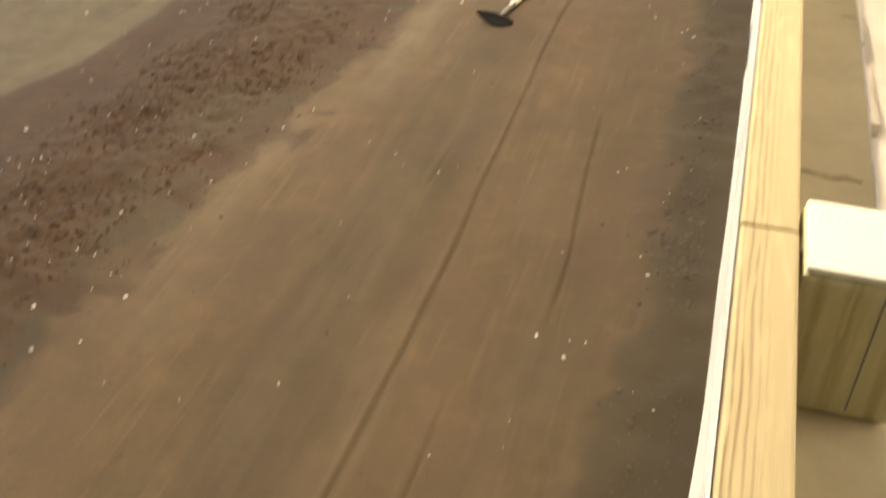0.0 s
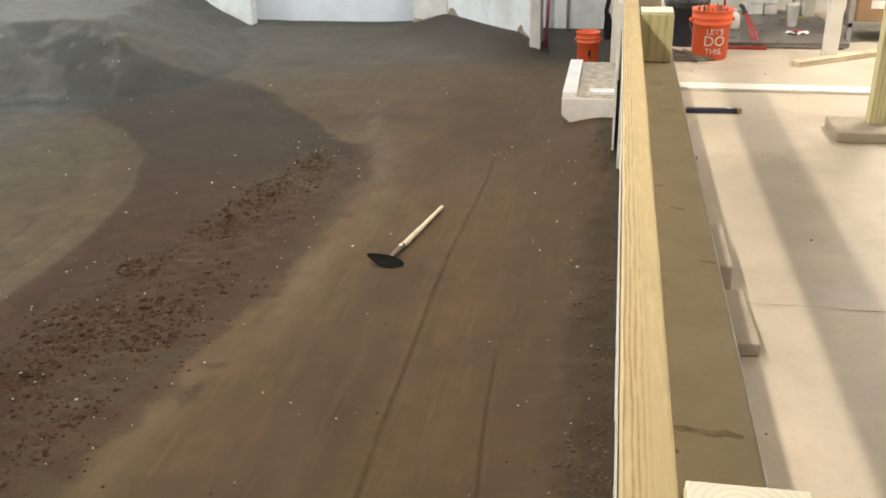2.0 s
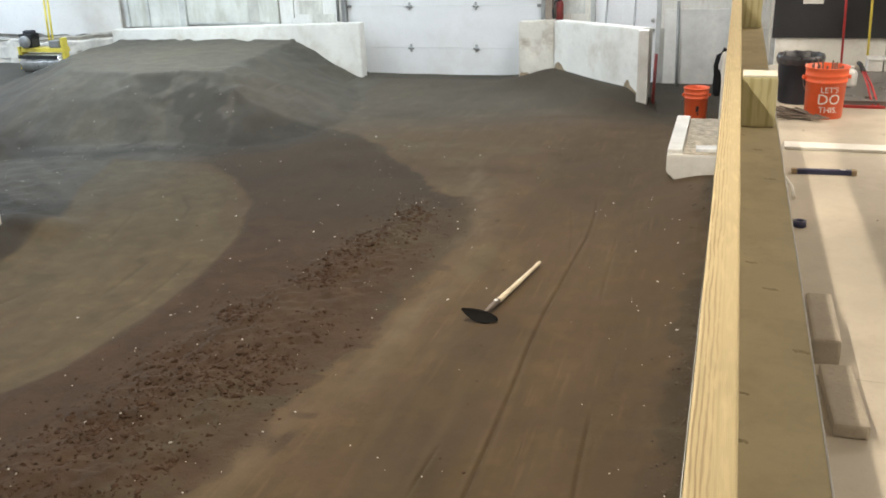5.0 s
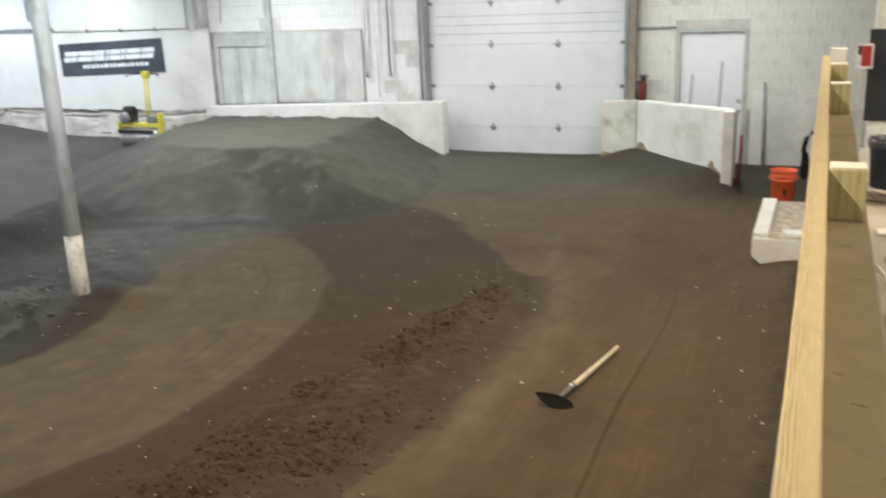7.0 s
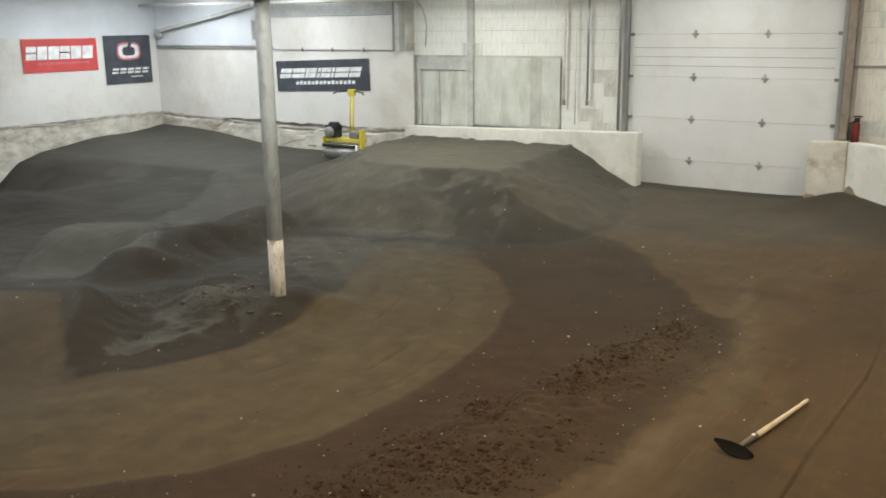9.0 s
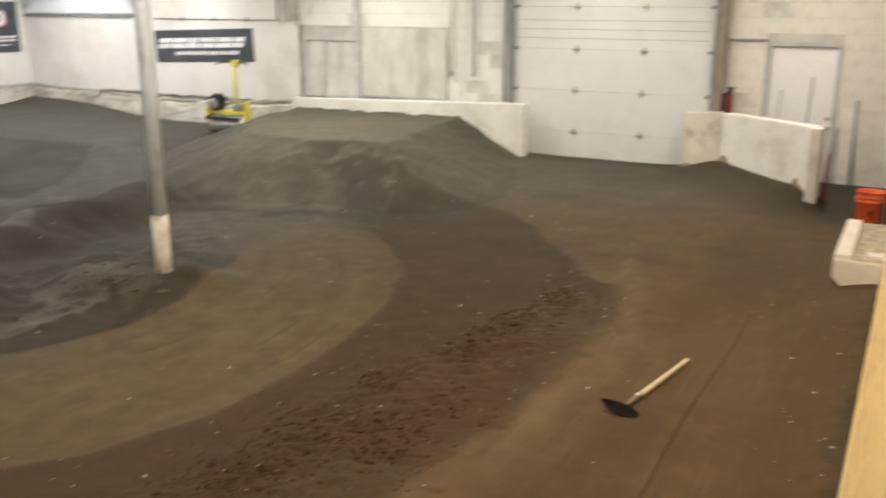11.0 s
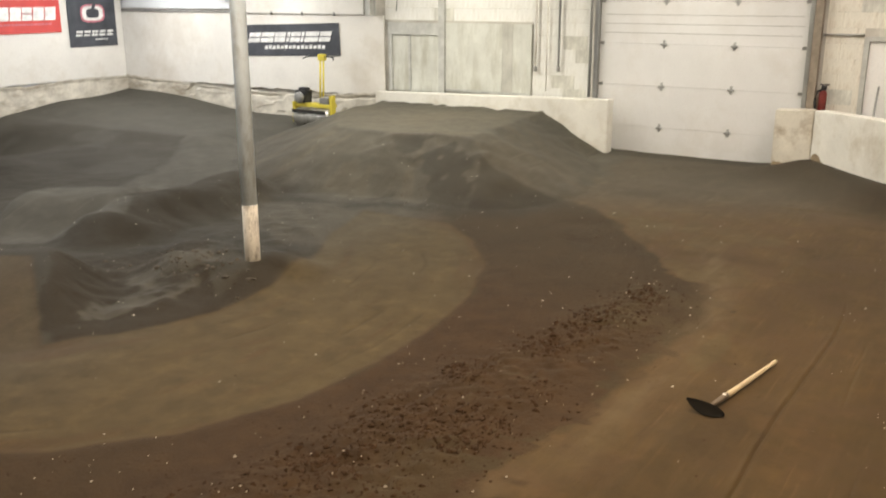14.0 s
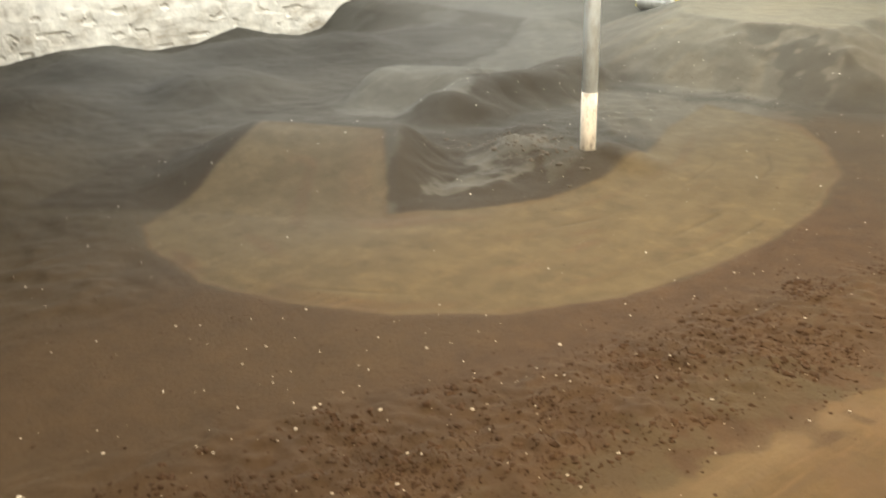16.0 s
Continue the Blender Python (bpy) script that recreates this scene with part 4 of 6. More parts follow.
def overhead_door():
    door = thing("overhead_door", (GD0, WALL_Y + 0.05, -0.16), "white sectional overhead door with steel hinges, closed", "garage door", kind="structure")
    w, sec = GD1 - GD0, 0.61
    zs = [0.0, 0.61, 1.22, 1.83, 2.44, 3.05, 3.36]
    for i, (a, b) in enumerate(zip(zs, zs[1:])):
        bm = box(0.02, w - 0.02, 0, 0.05, a + 0.0012, b - 0.0012, 0.003)
        part("panel", bm, M["door_white"], door)
    for z in zs[1:-1]:
        for x in (1.02, 2.04):
            bm = box(x - 0.018, x + 0.018, -0.012, 0.002, z - 0.06, z + 0.055, 0.006)
            box(x - 0.042, x + 0.042, -0.02, -0.002, z - 0.022, z + 0.012, 0.005, bm=bm)
            tube([(x - 0.05, -0.02, z), (x + 0.05, -0.02, z)], 0.009, 6, bm=bm)
            part("hinge", bm, M["hinge"], door, "grey steel strap hinge")
        for x in (0.06, w - 0.06):
            part("roller_bracket", box(x - 0.03, x + 0.03, -0.03, 0.0, z - 0.022, z + 0.022, 0.006), M["plate"], door)
    for z in (1.985, 2.115, 2.245):
        part("rib", box(0.1, w - 0.1, -0.004, 0.003, z - 0.004, z + 0.004), M["seam"], door)
    for x in (-0.01, w + 0.01):
        bm = box(x - 0.03, x + 0.03, -0.09, -0.02, 0.0, 3.3, 0.008)
        part("track", bm, M["galv"], door, "galvanised steel door track")
    return door


overhead_door()


def person_door():
    d = thing("door_1", (PD0, WALL_Y, PDB), "white steel entrance door in a grey frame, closed", "door", kind="structure")
    w, h = PD1 - PD0, PDT - PDB
    part("leaf", box(0.004, w - 0.004, 0.03, 0.075, 0.01, h - 0.004, 0.004), M["leaf_white"], d)
    for x0, x1, z0, z1 in ((0.12, 0.38, 1.1, 1.86), (0.46, 0.72, 1.1, 1.86), (0.12, 0.38, 0.2, 0.98), (0.46, 0.72, 0.2, 0.98)):
        part("door_panel", box(x0, x1, 0.026, 0.032, z0, z1, 0.003), M["leaf_white"], d)
    part("jamb", box(-0.06, 0.0, -0.012, 0.12, 0, h + 0.06, 0.005), M["grey_frame"], d)
    part("jamb", box(w, w + 0.06, -0.012, 0.12, 0, h + 0.06, 0.005), M["grey_frame"], d)
    part("head", box(-0.06, w + 0.06, -0.014, 0.12, h + 0.002, h + 0.062, 0.005), M["grey_frame"], d)
    for z in (0.97, 1.1):
        bm = bmesh.new()
        lathe([(0.012, 0), (0.028, 0.005), (0.03, 0.02), (0.028, 0.045), (0.012, 0.06)] if z < 1 else [(0.03, 0), (0.03, 0.015), (0.02, 0.02)], 16, bm)
        bmesh.ops.transform(bm, matrix=pose(w - 0.045, 0.03, z, 90), verts=bm.verts)
        part("knob", bm, M["drum"], d, "bright steel knob", True)
    return d


person_door()


def low_wall(name, pts, h0, h1, base, label, mat="knee_wall"):
    """A whitewashed knee wall along the points, 0.2 thick, on the far side of its line."""
    bm = bmesh.new()
    n = len(pts)
    rows = []
    for i, (x, y) in enumerate(pts):
        a, b = Vector(pts[max(i - 1, 0)]), Vector(pts[min(i + 1, n - 1)])
        d = (b - a).normalized()
        o = Vector((-d.y, d.x)) * 0.2
        z = h0 + (h1 - h0) * i / max(1, n - 1)
        rows.append([bm.verts.new(v) for v in ((x, y, base), (x, y, z), (x + o.x, y + o.y, z), (x + o.x, y + o.y, base))])
    for r0, r1 in zip(rows, rows[1:]):
        for k in range(4):
            bm.faces.new((r0[k], r1[k], r1[(k + 1) % 4], r0[(k + 1) % 4]))
    bm.faces.new(rows[0][::-1])
    bm.faces.new(rows[-1])
    bmesh.ops.recalc_face_normals(bm, faces=bm.faces)
    bmesh.ops.bevel(bm, geom=[e for e in bm.edges if e.calc_length() > 0.15], offset=0.012, segments=2, affect="EDGES")
    return tagged(mesh_object(name, bm, M[mat]), label, "low wall", kind="structure")


def mud_band(p0, p1, z0, h, seed):
    """Dried mud splashed up the foot of a wall face, thin, with a ragged upper edge."""
    a, b = Vector(p0), Vector(p1)
    d = (b - a).normalized()
    o = Vector((d.y, -d.x)) * 0.004
    n = max(10, int((b - a).length / 0.025))
    u = np.linspace(0, 1, n)
    top = h * (0.45 + 0.5 * lattice_noise(u * (b - a).length, u * 0, 0.3, seed) + 0.25 * lattice_noise(u * (b - a).length, u * 0, 0.07, seed + 1))
    bm = bmesh.new()
    rows = [[bm.verts.new((*(a.lerp(b, float(t)) + o * (1 - 0.5 * f)), z0 + max(0.01, float(k)) * f)) for f in (0.0, 0.5, 0.9, 1.0)] for t, k in zip(u, top)]
    for p, q in zip(rows, rows[1:]):
        for k in range(3):
            bm.faces.new((p[k], q[k], q[k + 1], p[k + 1]))
    return structure("mud_splash", bm, M["mud"], "dried brown mud splashed along the wall foot", "mud")


low_wall("low_wall_1", [(-8.6, 12.63), (-7.2, 12.63), (-5.8, 12.63), (-4.29, 12.63)], 0.75, 0.86, -0.5, "whitewashed knee wall with chipped soiled base")
low_wall("low_wall_2", [(-1.89, 12.63), (-1.39, 12.63)], 0.88, 0.9, -0.5, "short whitewashed knee wall with brown stains", "knee_stained")
low_wall("low_wall_3", [(-1.39, 12.63), (-0.09, 11.2)], 0.9, 0.97, -0.5, "whitewashed knee wall splashed with mud along the foot")
mud_band((-1.88, 12.63), (-1.4, 12.63), 0.05, 0.36, 131)
mud_band((-1.385, 12.625), (-0.1, 11.212), 0.02, 0.36, 133)
structure("wall_end_post", box(-0.09, 0.04, 11.05, 11.19, -0.4, 0.97, 0.01), M["white_paint"], "white painted square post ending the knee wall", "post")


def steel_pole():
    p = thing("steel_pole", (-4.655, 5.48, 0.0), "grey steel column with a chipped white painted foot", "column")
    bm = lathe([(0.067, -0.1), (0.067, 3.55)], 20)
    part("shaft", bm, M["pole_grey"], p, "", True)
    part("painted_foot", lathe([(0.069, -0.1), (0.07, 0.63), (0.067, 0.632)], 20), M["pole_white"], p, "chipped white paint band", True)
    return p


steel_pole()


# ---- rail in front of the camera ----
def rail_board(y0, y1, top):
    """A board on edge, its track face leaning in a little towards the foot."""
    bm = box(0.961, 1.003, y0, y1, 1.83, top, 0.003)
    for v in bm.verts:
        if v.co.x < 0.98:
            v.co.x += 0.0045 * (top - v.co.z) / (top - 1.83)
    return bm


def driver_rail():
    r = thing("guard_rail", (0, 0, 0), "yellow pine guard rail on a white boarded half wall", "railing", kind="structure")
    part("top_board", rail_board(0.342, 6.1, 1.97), M["rail"], r, "pale yellow pine board on edge")
    part("top_board", rail_board(-2.2, 0.338, 1.971), M["rail"], r, "pale yellow pine board on edge")
    part("ledge", box(1.003, 1.1028, -2.2, 6.1, 1.795, 1.835, 0.0004), M["ledge"], r, "olive brown weathered flat board")
    part("ledge_edge", box(1.1028, 1.1052, -2.2, 6.1, 1.796, 1.8354, 0.0002), M["print_white"], r, "thin white strip along the ledge's outer side")
    part("half_wall", box(1.096, 1.118, -4.3, 6.1, -0.4, 1.38, 0.002), M["white_paint"], r)
    bm = bmesh.new()
    rows = []
    for i in range(220):
        y = -2.2 + 8.3 * i / 219
        rows.append([bm.verts.new((0.9602 + (0.0032 - 0.0006 * math.sin(y * 5.1 + 1.3 * math.sin(y * 2.3)) - 0.014 * max(0.0, 0.6 - y) * (0.55 + 0.45 * math.sin(y * 15 + 3 * u))) * (1 - u), y, 1.964 - 0.15 * (1 - u))) for u in (0.0, 0.25, 0.5, 0.7, 0.85, 0.94, 1.0)])
    for p, q in zip(rows, rows[1:]):
        for k in range(6):
            bm.faces.new((p[k], p[k + 1], q[k + 1], q[k]))
    part("sheet", bm, M["white_paint"], r, "wrinkled white sheet stapled to the track side", True)
    for i in range(12):
        y = random.uniform(0.3, 2.6)
        part("print_bar", box(0.9618, 0.9626, y, y + random.uniform(0.02, 0.06), 1.83, 1.835 + random.uniform(0, 0.012)), M["blue"] if i % 3 else M["black"], r)
    # crease shade, laid on the sheet as thin dark rods
    for i in range(6):
        z, ph = 1.955 - 0.016 * i, 1.7 * i
        part("crease", tube([(0.9598 + 0.003 * (1.964 - z) / 0.15, yy, z + 0.005 * math.sin(yy * 4 + ph) + 0.002 * math.sin(yy * 17 + ph)) for yy in np.linspace(-0.4 + 0.2 * i, 1.0 + 0.25 * i, 40)], 0.0008 + 0.0003 * (i % 2), 5), M["plate"], r, "thin dark line drawn as the shade of a sheet crease")
    for y in (-1.7, 0.385, 2.475, 4.505, 5.55):
        p = part("post", box(1.006, 1.095, y - 0.089, y, 1.8365, 1.967, 0.005), M["post"], r, "greenish treated post stub")
        part("leg", box(1.03, 1.094, y - 0.076, y - 0.012, 1.38, 1.795, 0.004), M["post"], r)
        if y == 0.385:
            part("crack", box(1.062, 1.0635, y - 0.0895, y - 0.088, 1.845, 1.96), M["gap"], p, "dark drying crack")
        part("end_grain", box(1.008, 1.093, y - 0.087, y - 0.002, 1.967, 1.972, 0.0015), M["endgrain"], p, "pale end grain")
    for y, x0, w, h in ((0.645, 1.022, 0.07, 0.007), (0.61, 1.004, 0.022, 0.006), (1.07, 1.08, 0.022, 0.006), (0.94, 1.003, 0.022, 0.004), (0.83, 1.003, 0.02, 0.005), (1.28, 1.045, 0.025, 0.005), (1.39, 1.02, 0.02, 0.005), (1.9, 1.06, 0.025, 0.006), (2.15, 1.04, 0.022, 0.006), (2.3, 1.003, 0.02, 0.006), (2.75, 1.06, 0.03, 0.006), (3.2, 1.02, 0.03, 0.008), (3.7, 1.05, 0.022, 0.008)):
        bm = bmesh.new()
        v = [bm.verts.new((x0 + w * (0.5 + 0.5 * math.copysign(abs(math.cos(a)) ** 0.5, math.cos(a))), y + h * math.copysign(abs(math.sin(a)) ** 0.6, math.sin(a)) * (0.8 + 0.25 * math.sin(7 * a + 9 * y) + 0.2 * math.sin(11 * a)) - 0.004 * math.cos(a), 1.8353)) for a in np.linspace(0, 2 * math.pi, 30)[:-1]]
        bm.faces.new(v)
        part("scuff", bm, M["scuff"], r, "dark scuff on the ledge")
    return r


driver_rail()


def lettering(text, size, mat, parent, radius, z, name="lettering"):
    """Flat letters of the built-in font, bent round a vertical shell that faces -y."""
    cu = bpy.data.curves.new("text", "FONT")
    cu.body, cu.size, cu.align_x, cu.align_y, cu.resolution_u = text, size, "CENTER", "CENTER", 3
    tmp = new("text", cu)
    me = bpy.data.meshes.new_from_object(tmp.evaluated_get(bpy.context.evaluated_depsgraph_get()))
    bpy.data.objects.remove(tmp)
    bm = bmesh.new()
    bm.from_mesh(me)
    bmesh.ops.triangulate(bm, faces=bm.faces)
    bmesh.ops.subdivide_edges(bm, edges=[e for e in bm.edges if e.calc_length() > 0.02], cuts=1)
    for v in bm.verts:
        a = v.co.x / radius
        v.co = Vector((radius * math.sin(a), -radius * math.cos(a), z + v.co.y))
    return part(name, bm, mat, parent, "white printed words")


def bucket(at, rz, lettered, k=1.0):
    b = thing("bucket", at, "orange plastic five-gallon bucket with white lettering" if lettered else "smaller orange plastic bucket with a wire bail, on the dirt", "bucket", rz=rz)
    prof = [(0.128, 0.0), (0.132, 0.006), (0.14, 0.26), (0.146, 0.262), (0.146, 0.272), (0.143, 0.274), (0.145, 0.305), (0.149, 0.307), (0.149, 0.316), (0.147, 0.318), (0.149, 0.362), (0.156, 0.364), (0.156, 0.37), (0.145, 0.37), (0.14, 0.26), (0.128, 0.012), (0.0, 0.012)]
    part("shell", lathe([(r * k, z) for r, z in prof], 40, cap=False), M["orange"], b, "", True)
    part("bail", tube([(0.158 * k * math.cos(a), 0.16 * k * math.sin(a) + 0.004, 0.3 - 0.18 * math.sin(a)) for a in np.linspace(0, math.pi, 15)], 0.0025, 6), M["galv"], b, "thin steel wire bail")
    for s in (-1, 1):
        part("ear", box(s * 0.156 * k - 0.012, s * 0.156 * k + 0.012, -0.018, 0.018, 0.278, 0.304, 0.004), M["orange"], b)
    if lettered:
        for text, size, z in (("LET'S", 0.058, 0.215), ("DO", 0.105, 0.145), ("THIS.", 0.06, 0.07)):
            lettering(text, size, M["print_white"], b, 0.1425, z)
    else:
        for x, z, w, h in ((0.0, 0.16, 0.014, 0.03), (0.006, 0.11, 0.008, 0.012)):
            part("print_bar", box(x - w, x + w, -0.122, -0.112, z - h, z + h, 0.002), M["black"], b, "dark printed mark")
    return b


bucket((1.655, 7.1, 0.86), 8, True)
bucket((0.655, 9.85, 0.17), 10, False, 0.86)


def shovel():
    s = thing("shovel", (-0.345, 5.06, 0.0), "short-handled shovel with a dark curved blade lying on the dirt", "shovel", rz=80.5)
    part("shaft", tube([(0.0, 0, 0.036), (0.1, 0, 0.033), (0.4, 0.0, 0.03), (0.66, 0.0, 0.028), (0.74, 0.0, 0.028), (0.775, 0.0, 0.028)], 0.0175, 14, taper=(1.0, 1.05, 0.9, 0.74, 0.8, 0.6)), M["handle"], s, "pale ash handle", True)
    part("collar", tube([(-0.185, 0.004, 0.034), (-0.09, 0, 0.04), (0.0, 0, 0.037), (0.03, 0, 0.036)], 0.0185, 14, taper=(0.75, 0.9, 1.0, 1.04)), M["nail"], s, "dull steel socket", True)
    # plain white puts the highlight into the rivet's colour
    part("rivet", tube([(-0.004, 0.0, 0.05), (-0.006, 0.0, 0.058)], 0.012, 12), M["print_white"], s, "rivet head coloured white for its highlight")
    bm = bmesh.new()
    rows = []
    for u in np.linspace(-1, 1, 25):
        h = 0.046 * max(0.0, 1 - abs(u + 0.1 * (1 - u * u)) ** 2.1) ** 0.85 + 0.0015
        rows.append([bm.verts.new((-0.23 - 0.016 * u + 0.88 * h * v, 0.114 * u + 0.012, 0.03 + 0.024 * u + 0.014 * u * u + 0.46 * h * v + 0.01 * v * v)) for v in np.linspace(-1, 1, 9)])
    for p, q in zip(rows, rows[1:]):
        for k in range(8):
            bm.faces.new((p[k], p[k + 1], q[k + 1], q[k]))
    solid(bm, 0.003)
    part("blade", bm, M["blade"], s, "near-black steel blade with one corner raised", True)
    return s


shovel()


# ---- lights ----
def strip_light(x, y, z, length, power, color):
    f = thing("strip_light", (x, y, z), "white ceiling strip light with lit fluorescent tubes, from a largely unseen, added set", "ceiling light", group="ceiling lights")
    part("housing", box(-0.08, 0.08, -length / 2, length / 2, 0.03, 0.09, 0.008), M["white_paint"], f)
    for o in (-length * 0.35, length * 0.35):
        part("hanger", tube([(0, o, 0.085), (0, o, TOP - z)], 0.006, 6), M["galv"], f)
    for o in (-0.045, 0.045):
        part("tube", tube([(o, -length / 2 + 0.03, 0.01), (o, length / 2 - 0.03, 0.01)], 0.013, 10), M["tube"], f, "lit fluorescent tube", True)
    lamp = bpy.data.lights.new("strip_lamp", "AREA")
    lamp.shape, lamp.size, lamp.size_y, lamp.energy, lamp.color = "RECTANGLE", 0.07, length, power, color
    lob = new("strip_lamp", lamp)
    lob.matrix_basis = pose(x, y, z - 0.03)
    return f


COOL, WARM = (0.84, 0.94, 1.0), (1.0, 0.84, 0.62)
# the two at y = 5 are unseen fixtures, added further along
for x, y in ((-13.5, 11.0), (-13.5, 5.0), (-10.8, 10.9), (-8.0, 5.0)):
    strip_light(x, y, 3.3, 2.4, 116 if x == -10.8 else 130, COOL)
# unseen row, added to brighten the north wall
for x, y, p in ((-6.8, 10.5, 140), (-3.2, 10.9, 86), (-0.2, 10.9, 66)):
    strip_light(x, y, 3.42, 2.4, p, (0.95, 1.0, 0.93) if x < -1 else (1.0, 0.98, 0.92))
# x = -3.6: unseen fill over dark dirt; x = -0.19: placed from the rail's shadow
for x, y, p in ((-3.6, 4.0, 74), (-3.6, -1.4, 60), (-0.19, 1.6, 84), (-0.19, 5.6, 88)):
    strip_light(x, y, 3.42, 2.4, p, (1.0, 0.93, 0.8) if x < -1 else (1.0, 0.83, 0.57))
# unseen pair, added to brighten the concrete floor and rear wall
for x, y, p in ((3.9, 1.5, 62), (3.6, 7.3, 145)):
    strip_light(x, y, 3.42, 2.4, p, WARM)


# ---- wall dressing, north and west ----
def ragged(name, x0, x1, y, z0, z1, mat, label, category, jag=0.018, step=0.11, thick=0.03, axis="x"):
    """A sheet whose foot is broken and uneven."""
    bm = bmesh.new()
    n = max(4, int(abs(x1 - x0) / step))
    cols = []
    for i in range(n + 1):
        u = x0 + (x1 - x0) * i / n
        zz = z0 + random.uniform(-jag, jag) * random.random() * 2
        pts = [(u, y, zz), (u, y, z1), (u, y + thick, z1), (u, y + thick, zz)] if axis == "x" else [(y, u, zz), (y, u, z1), (y - thick, u, z1), (y - thick, u, zz)]
        cols.append([bm.verts.new(p) for p in pts])
    for p, q in zip(cols, cols[1:]):
        for k in range(4):
            bm.faces.new((p[k], q[k], q[(k + 1) % 4], p[(k + 1) % 4]))
    bm.faces.new(cols[0])
    bm.faces.new(cols[-1][::-1])
    bmesh.ops.recalc_face_normals(bm, faces=bm.faces)
    return structure(name, bm, mat, label, category)


def masonry_foot(name, a, b, at, z0, tops, axis):
    """Rough rendered footing, uneven and chipped, with a broken upper edge."""
    us = np.arange(a, b + 0.03, 0.05)
    nz = 40
    uu, vv = np.meshgrid(us, np.linspace(0, 1, nz), indexing="ij")
    top = np.interp(uu, [t[0] for t in tops], [t[1] for t in tops]) + 0.025 * lattice_noise(uu, vv * 0, 1.3, 121) + 0.016 * lattice_noise(uu, vv * 0, 0.12, 122)
    zz = z0 + (top - z0) * vv
    out = 0.005 * lattice_noise(uu, zz, 0.35, 123) + 0.008 * smooth(0.05, 0.12, lattice_noise(uu, zz * 2.6, 0.4, 124)) + 0.005 * lattice_noise(uu, zz, 0.1, 125)
    out = out + 0.014 * (vv > 0.97) - 0.03 * smooth(0.5, 0.62, lattice_noise(uu, zz * 1.6, 0.22, 128)) * smooth(0.0, 0.4, lattice_noise(uu, zz, 1.4, 129))
    out = out - 0.02 * np.exp(-((zz - (top - 0.08) - 0.02 * lattice_noise(uu, vv * 0, 0.9, 126)) / 0.014) ** 2) * smooth(0.0, 0.15, lattice_noise(uu, vv * 0, 0.8, 127))
    p = np.stack([uu, at - 0.012 - out, zz] if axis == "x" else [at + 0.012 + out, uu, zz], -1).reshape(-1, 3)
    idx = np.arange(len(us) * nz).reshape(len(us), nz)
    f = np.stack([idx[:-1, :-1].ravel(), idx[1:, :-1].ravel(), idx[1:, 1:].ravel(), idx[:-1, 1:].ravel()], 1)
    me = bpy.data.meshes.new(name)
    me.from_pydata(p.tolist(), [], (f if axis == "x" else f[:, ::-1]).tolist())
    me.materials.append(M["dirty_wall"])
    return tagged(new(name, me), "crumbling mud-stained masonry footing along the wall", "wall footing", kind="structure")


ragged("wall_panel_1", LEFT_X + 0.03, -8.62, 12.945, 0.64, 2.02, M["white_wall"], "smooth white painted wall panel with a chipped foot", "wall panel")
masonry_foot("splash_board_1", LEFT_X + 0.03, -8.62, 12.955, -0.45, [(LEFT_X, 0.72), (-14.0, 0.67), (-12.5, 0.6), (-10.7, 0.55), (-8.6, 0.7)], "x")
ragged("wall_panel_2", -4.4, 12.93, LEFT_X + 0.055, 0.7, 2.3, M["white_wall"], "smooth white painted wall panel with a chipped foot", "wall panel", axis="y", thick=0.03)
masonry_foot("splash_board_2", -4.4, 12.95, LEFT_X + 0.045, -0.6, [(-4.4, 0.8), (9.6, 0.7), (10.5, 0.66), (11.5, 0.73), (12.95, 0.72)], "y")
# solid strip, coloured dark as the shade in a gap
structure("trim_1", box(LEFT_X + 0.05, -12.0, 12.92, 12.96, 2.03, 2.08, 0.004), M["gap"], "dark strip painted as the gap above the wall panel", "trim")
structure("wall_panel_3", box(LEFT_X + 0.03, -9.0, 12.965, 12.998, 2.1, TOP - 0.01, 0.002), M["steel_blue"], "grey-blue insulated upper wall", "wall panel")
structure("wall_panel_4", box(-11.95, -9.03, 12.91, 12.96, 2.03, 2.63, 0.004), M["white_wall"], "white painted upper panel", "wall panel")
# flat panel given the grey tone of a shaded recess
structure("wall_panel_5", box(-12.4, -9.03, 12.925, 12.963, 2.64, 2.95, 0.004), M["grey_frame"], "grey panel in place of the recess over the white panel", "lintel")
for i in range(3):
    structure("trim_2", box(-11.2 + i * 0.75, -11.17 + i * 0.75, 12.895, 12.93, 2.0, 2.07, 0.004), M["plate"], "small dark bracket on the panel edge", "bracket")


def steel_column(x, z0, z1, w=0.2):
    c = thing("steel_column", (x, 12.86, z0), "grey steel wall column", "column")
    h = z1 - z0
    part("flange", box(-w / 2, w / 2, -0.1, -0.088, 0, h, 0.002), M["grey_frame"], c)
    part("web", box(-0.006, 0.006, -0.088, 0.06, 0, h), M["grey_frame"], c)
    part("flange", box(-w / 2, w / 2, 0.06, 0.072, 0, h, 0.002), M["grey_frame"], c)
    return c


steel_column(-8.82, 2.02, TOP, 0.1)
structure("trim_3", box(-9.2, -4.8, 12.84, 12.92, 2.9, 2.96, 0.004), M["grey_frame"], "grey steel angle running along the wall", "beam")
structure("trim_4", box(-7.0, -1.6, 12.5, 12.58, 3.1, 3.2, 0.004), M["brown_steel"], "dark steel beam over the overhead door", "beam")


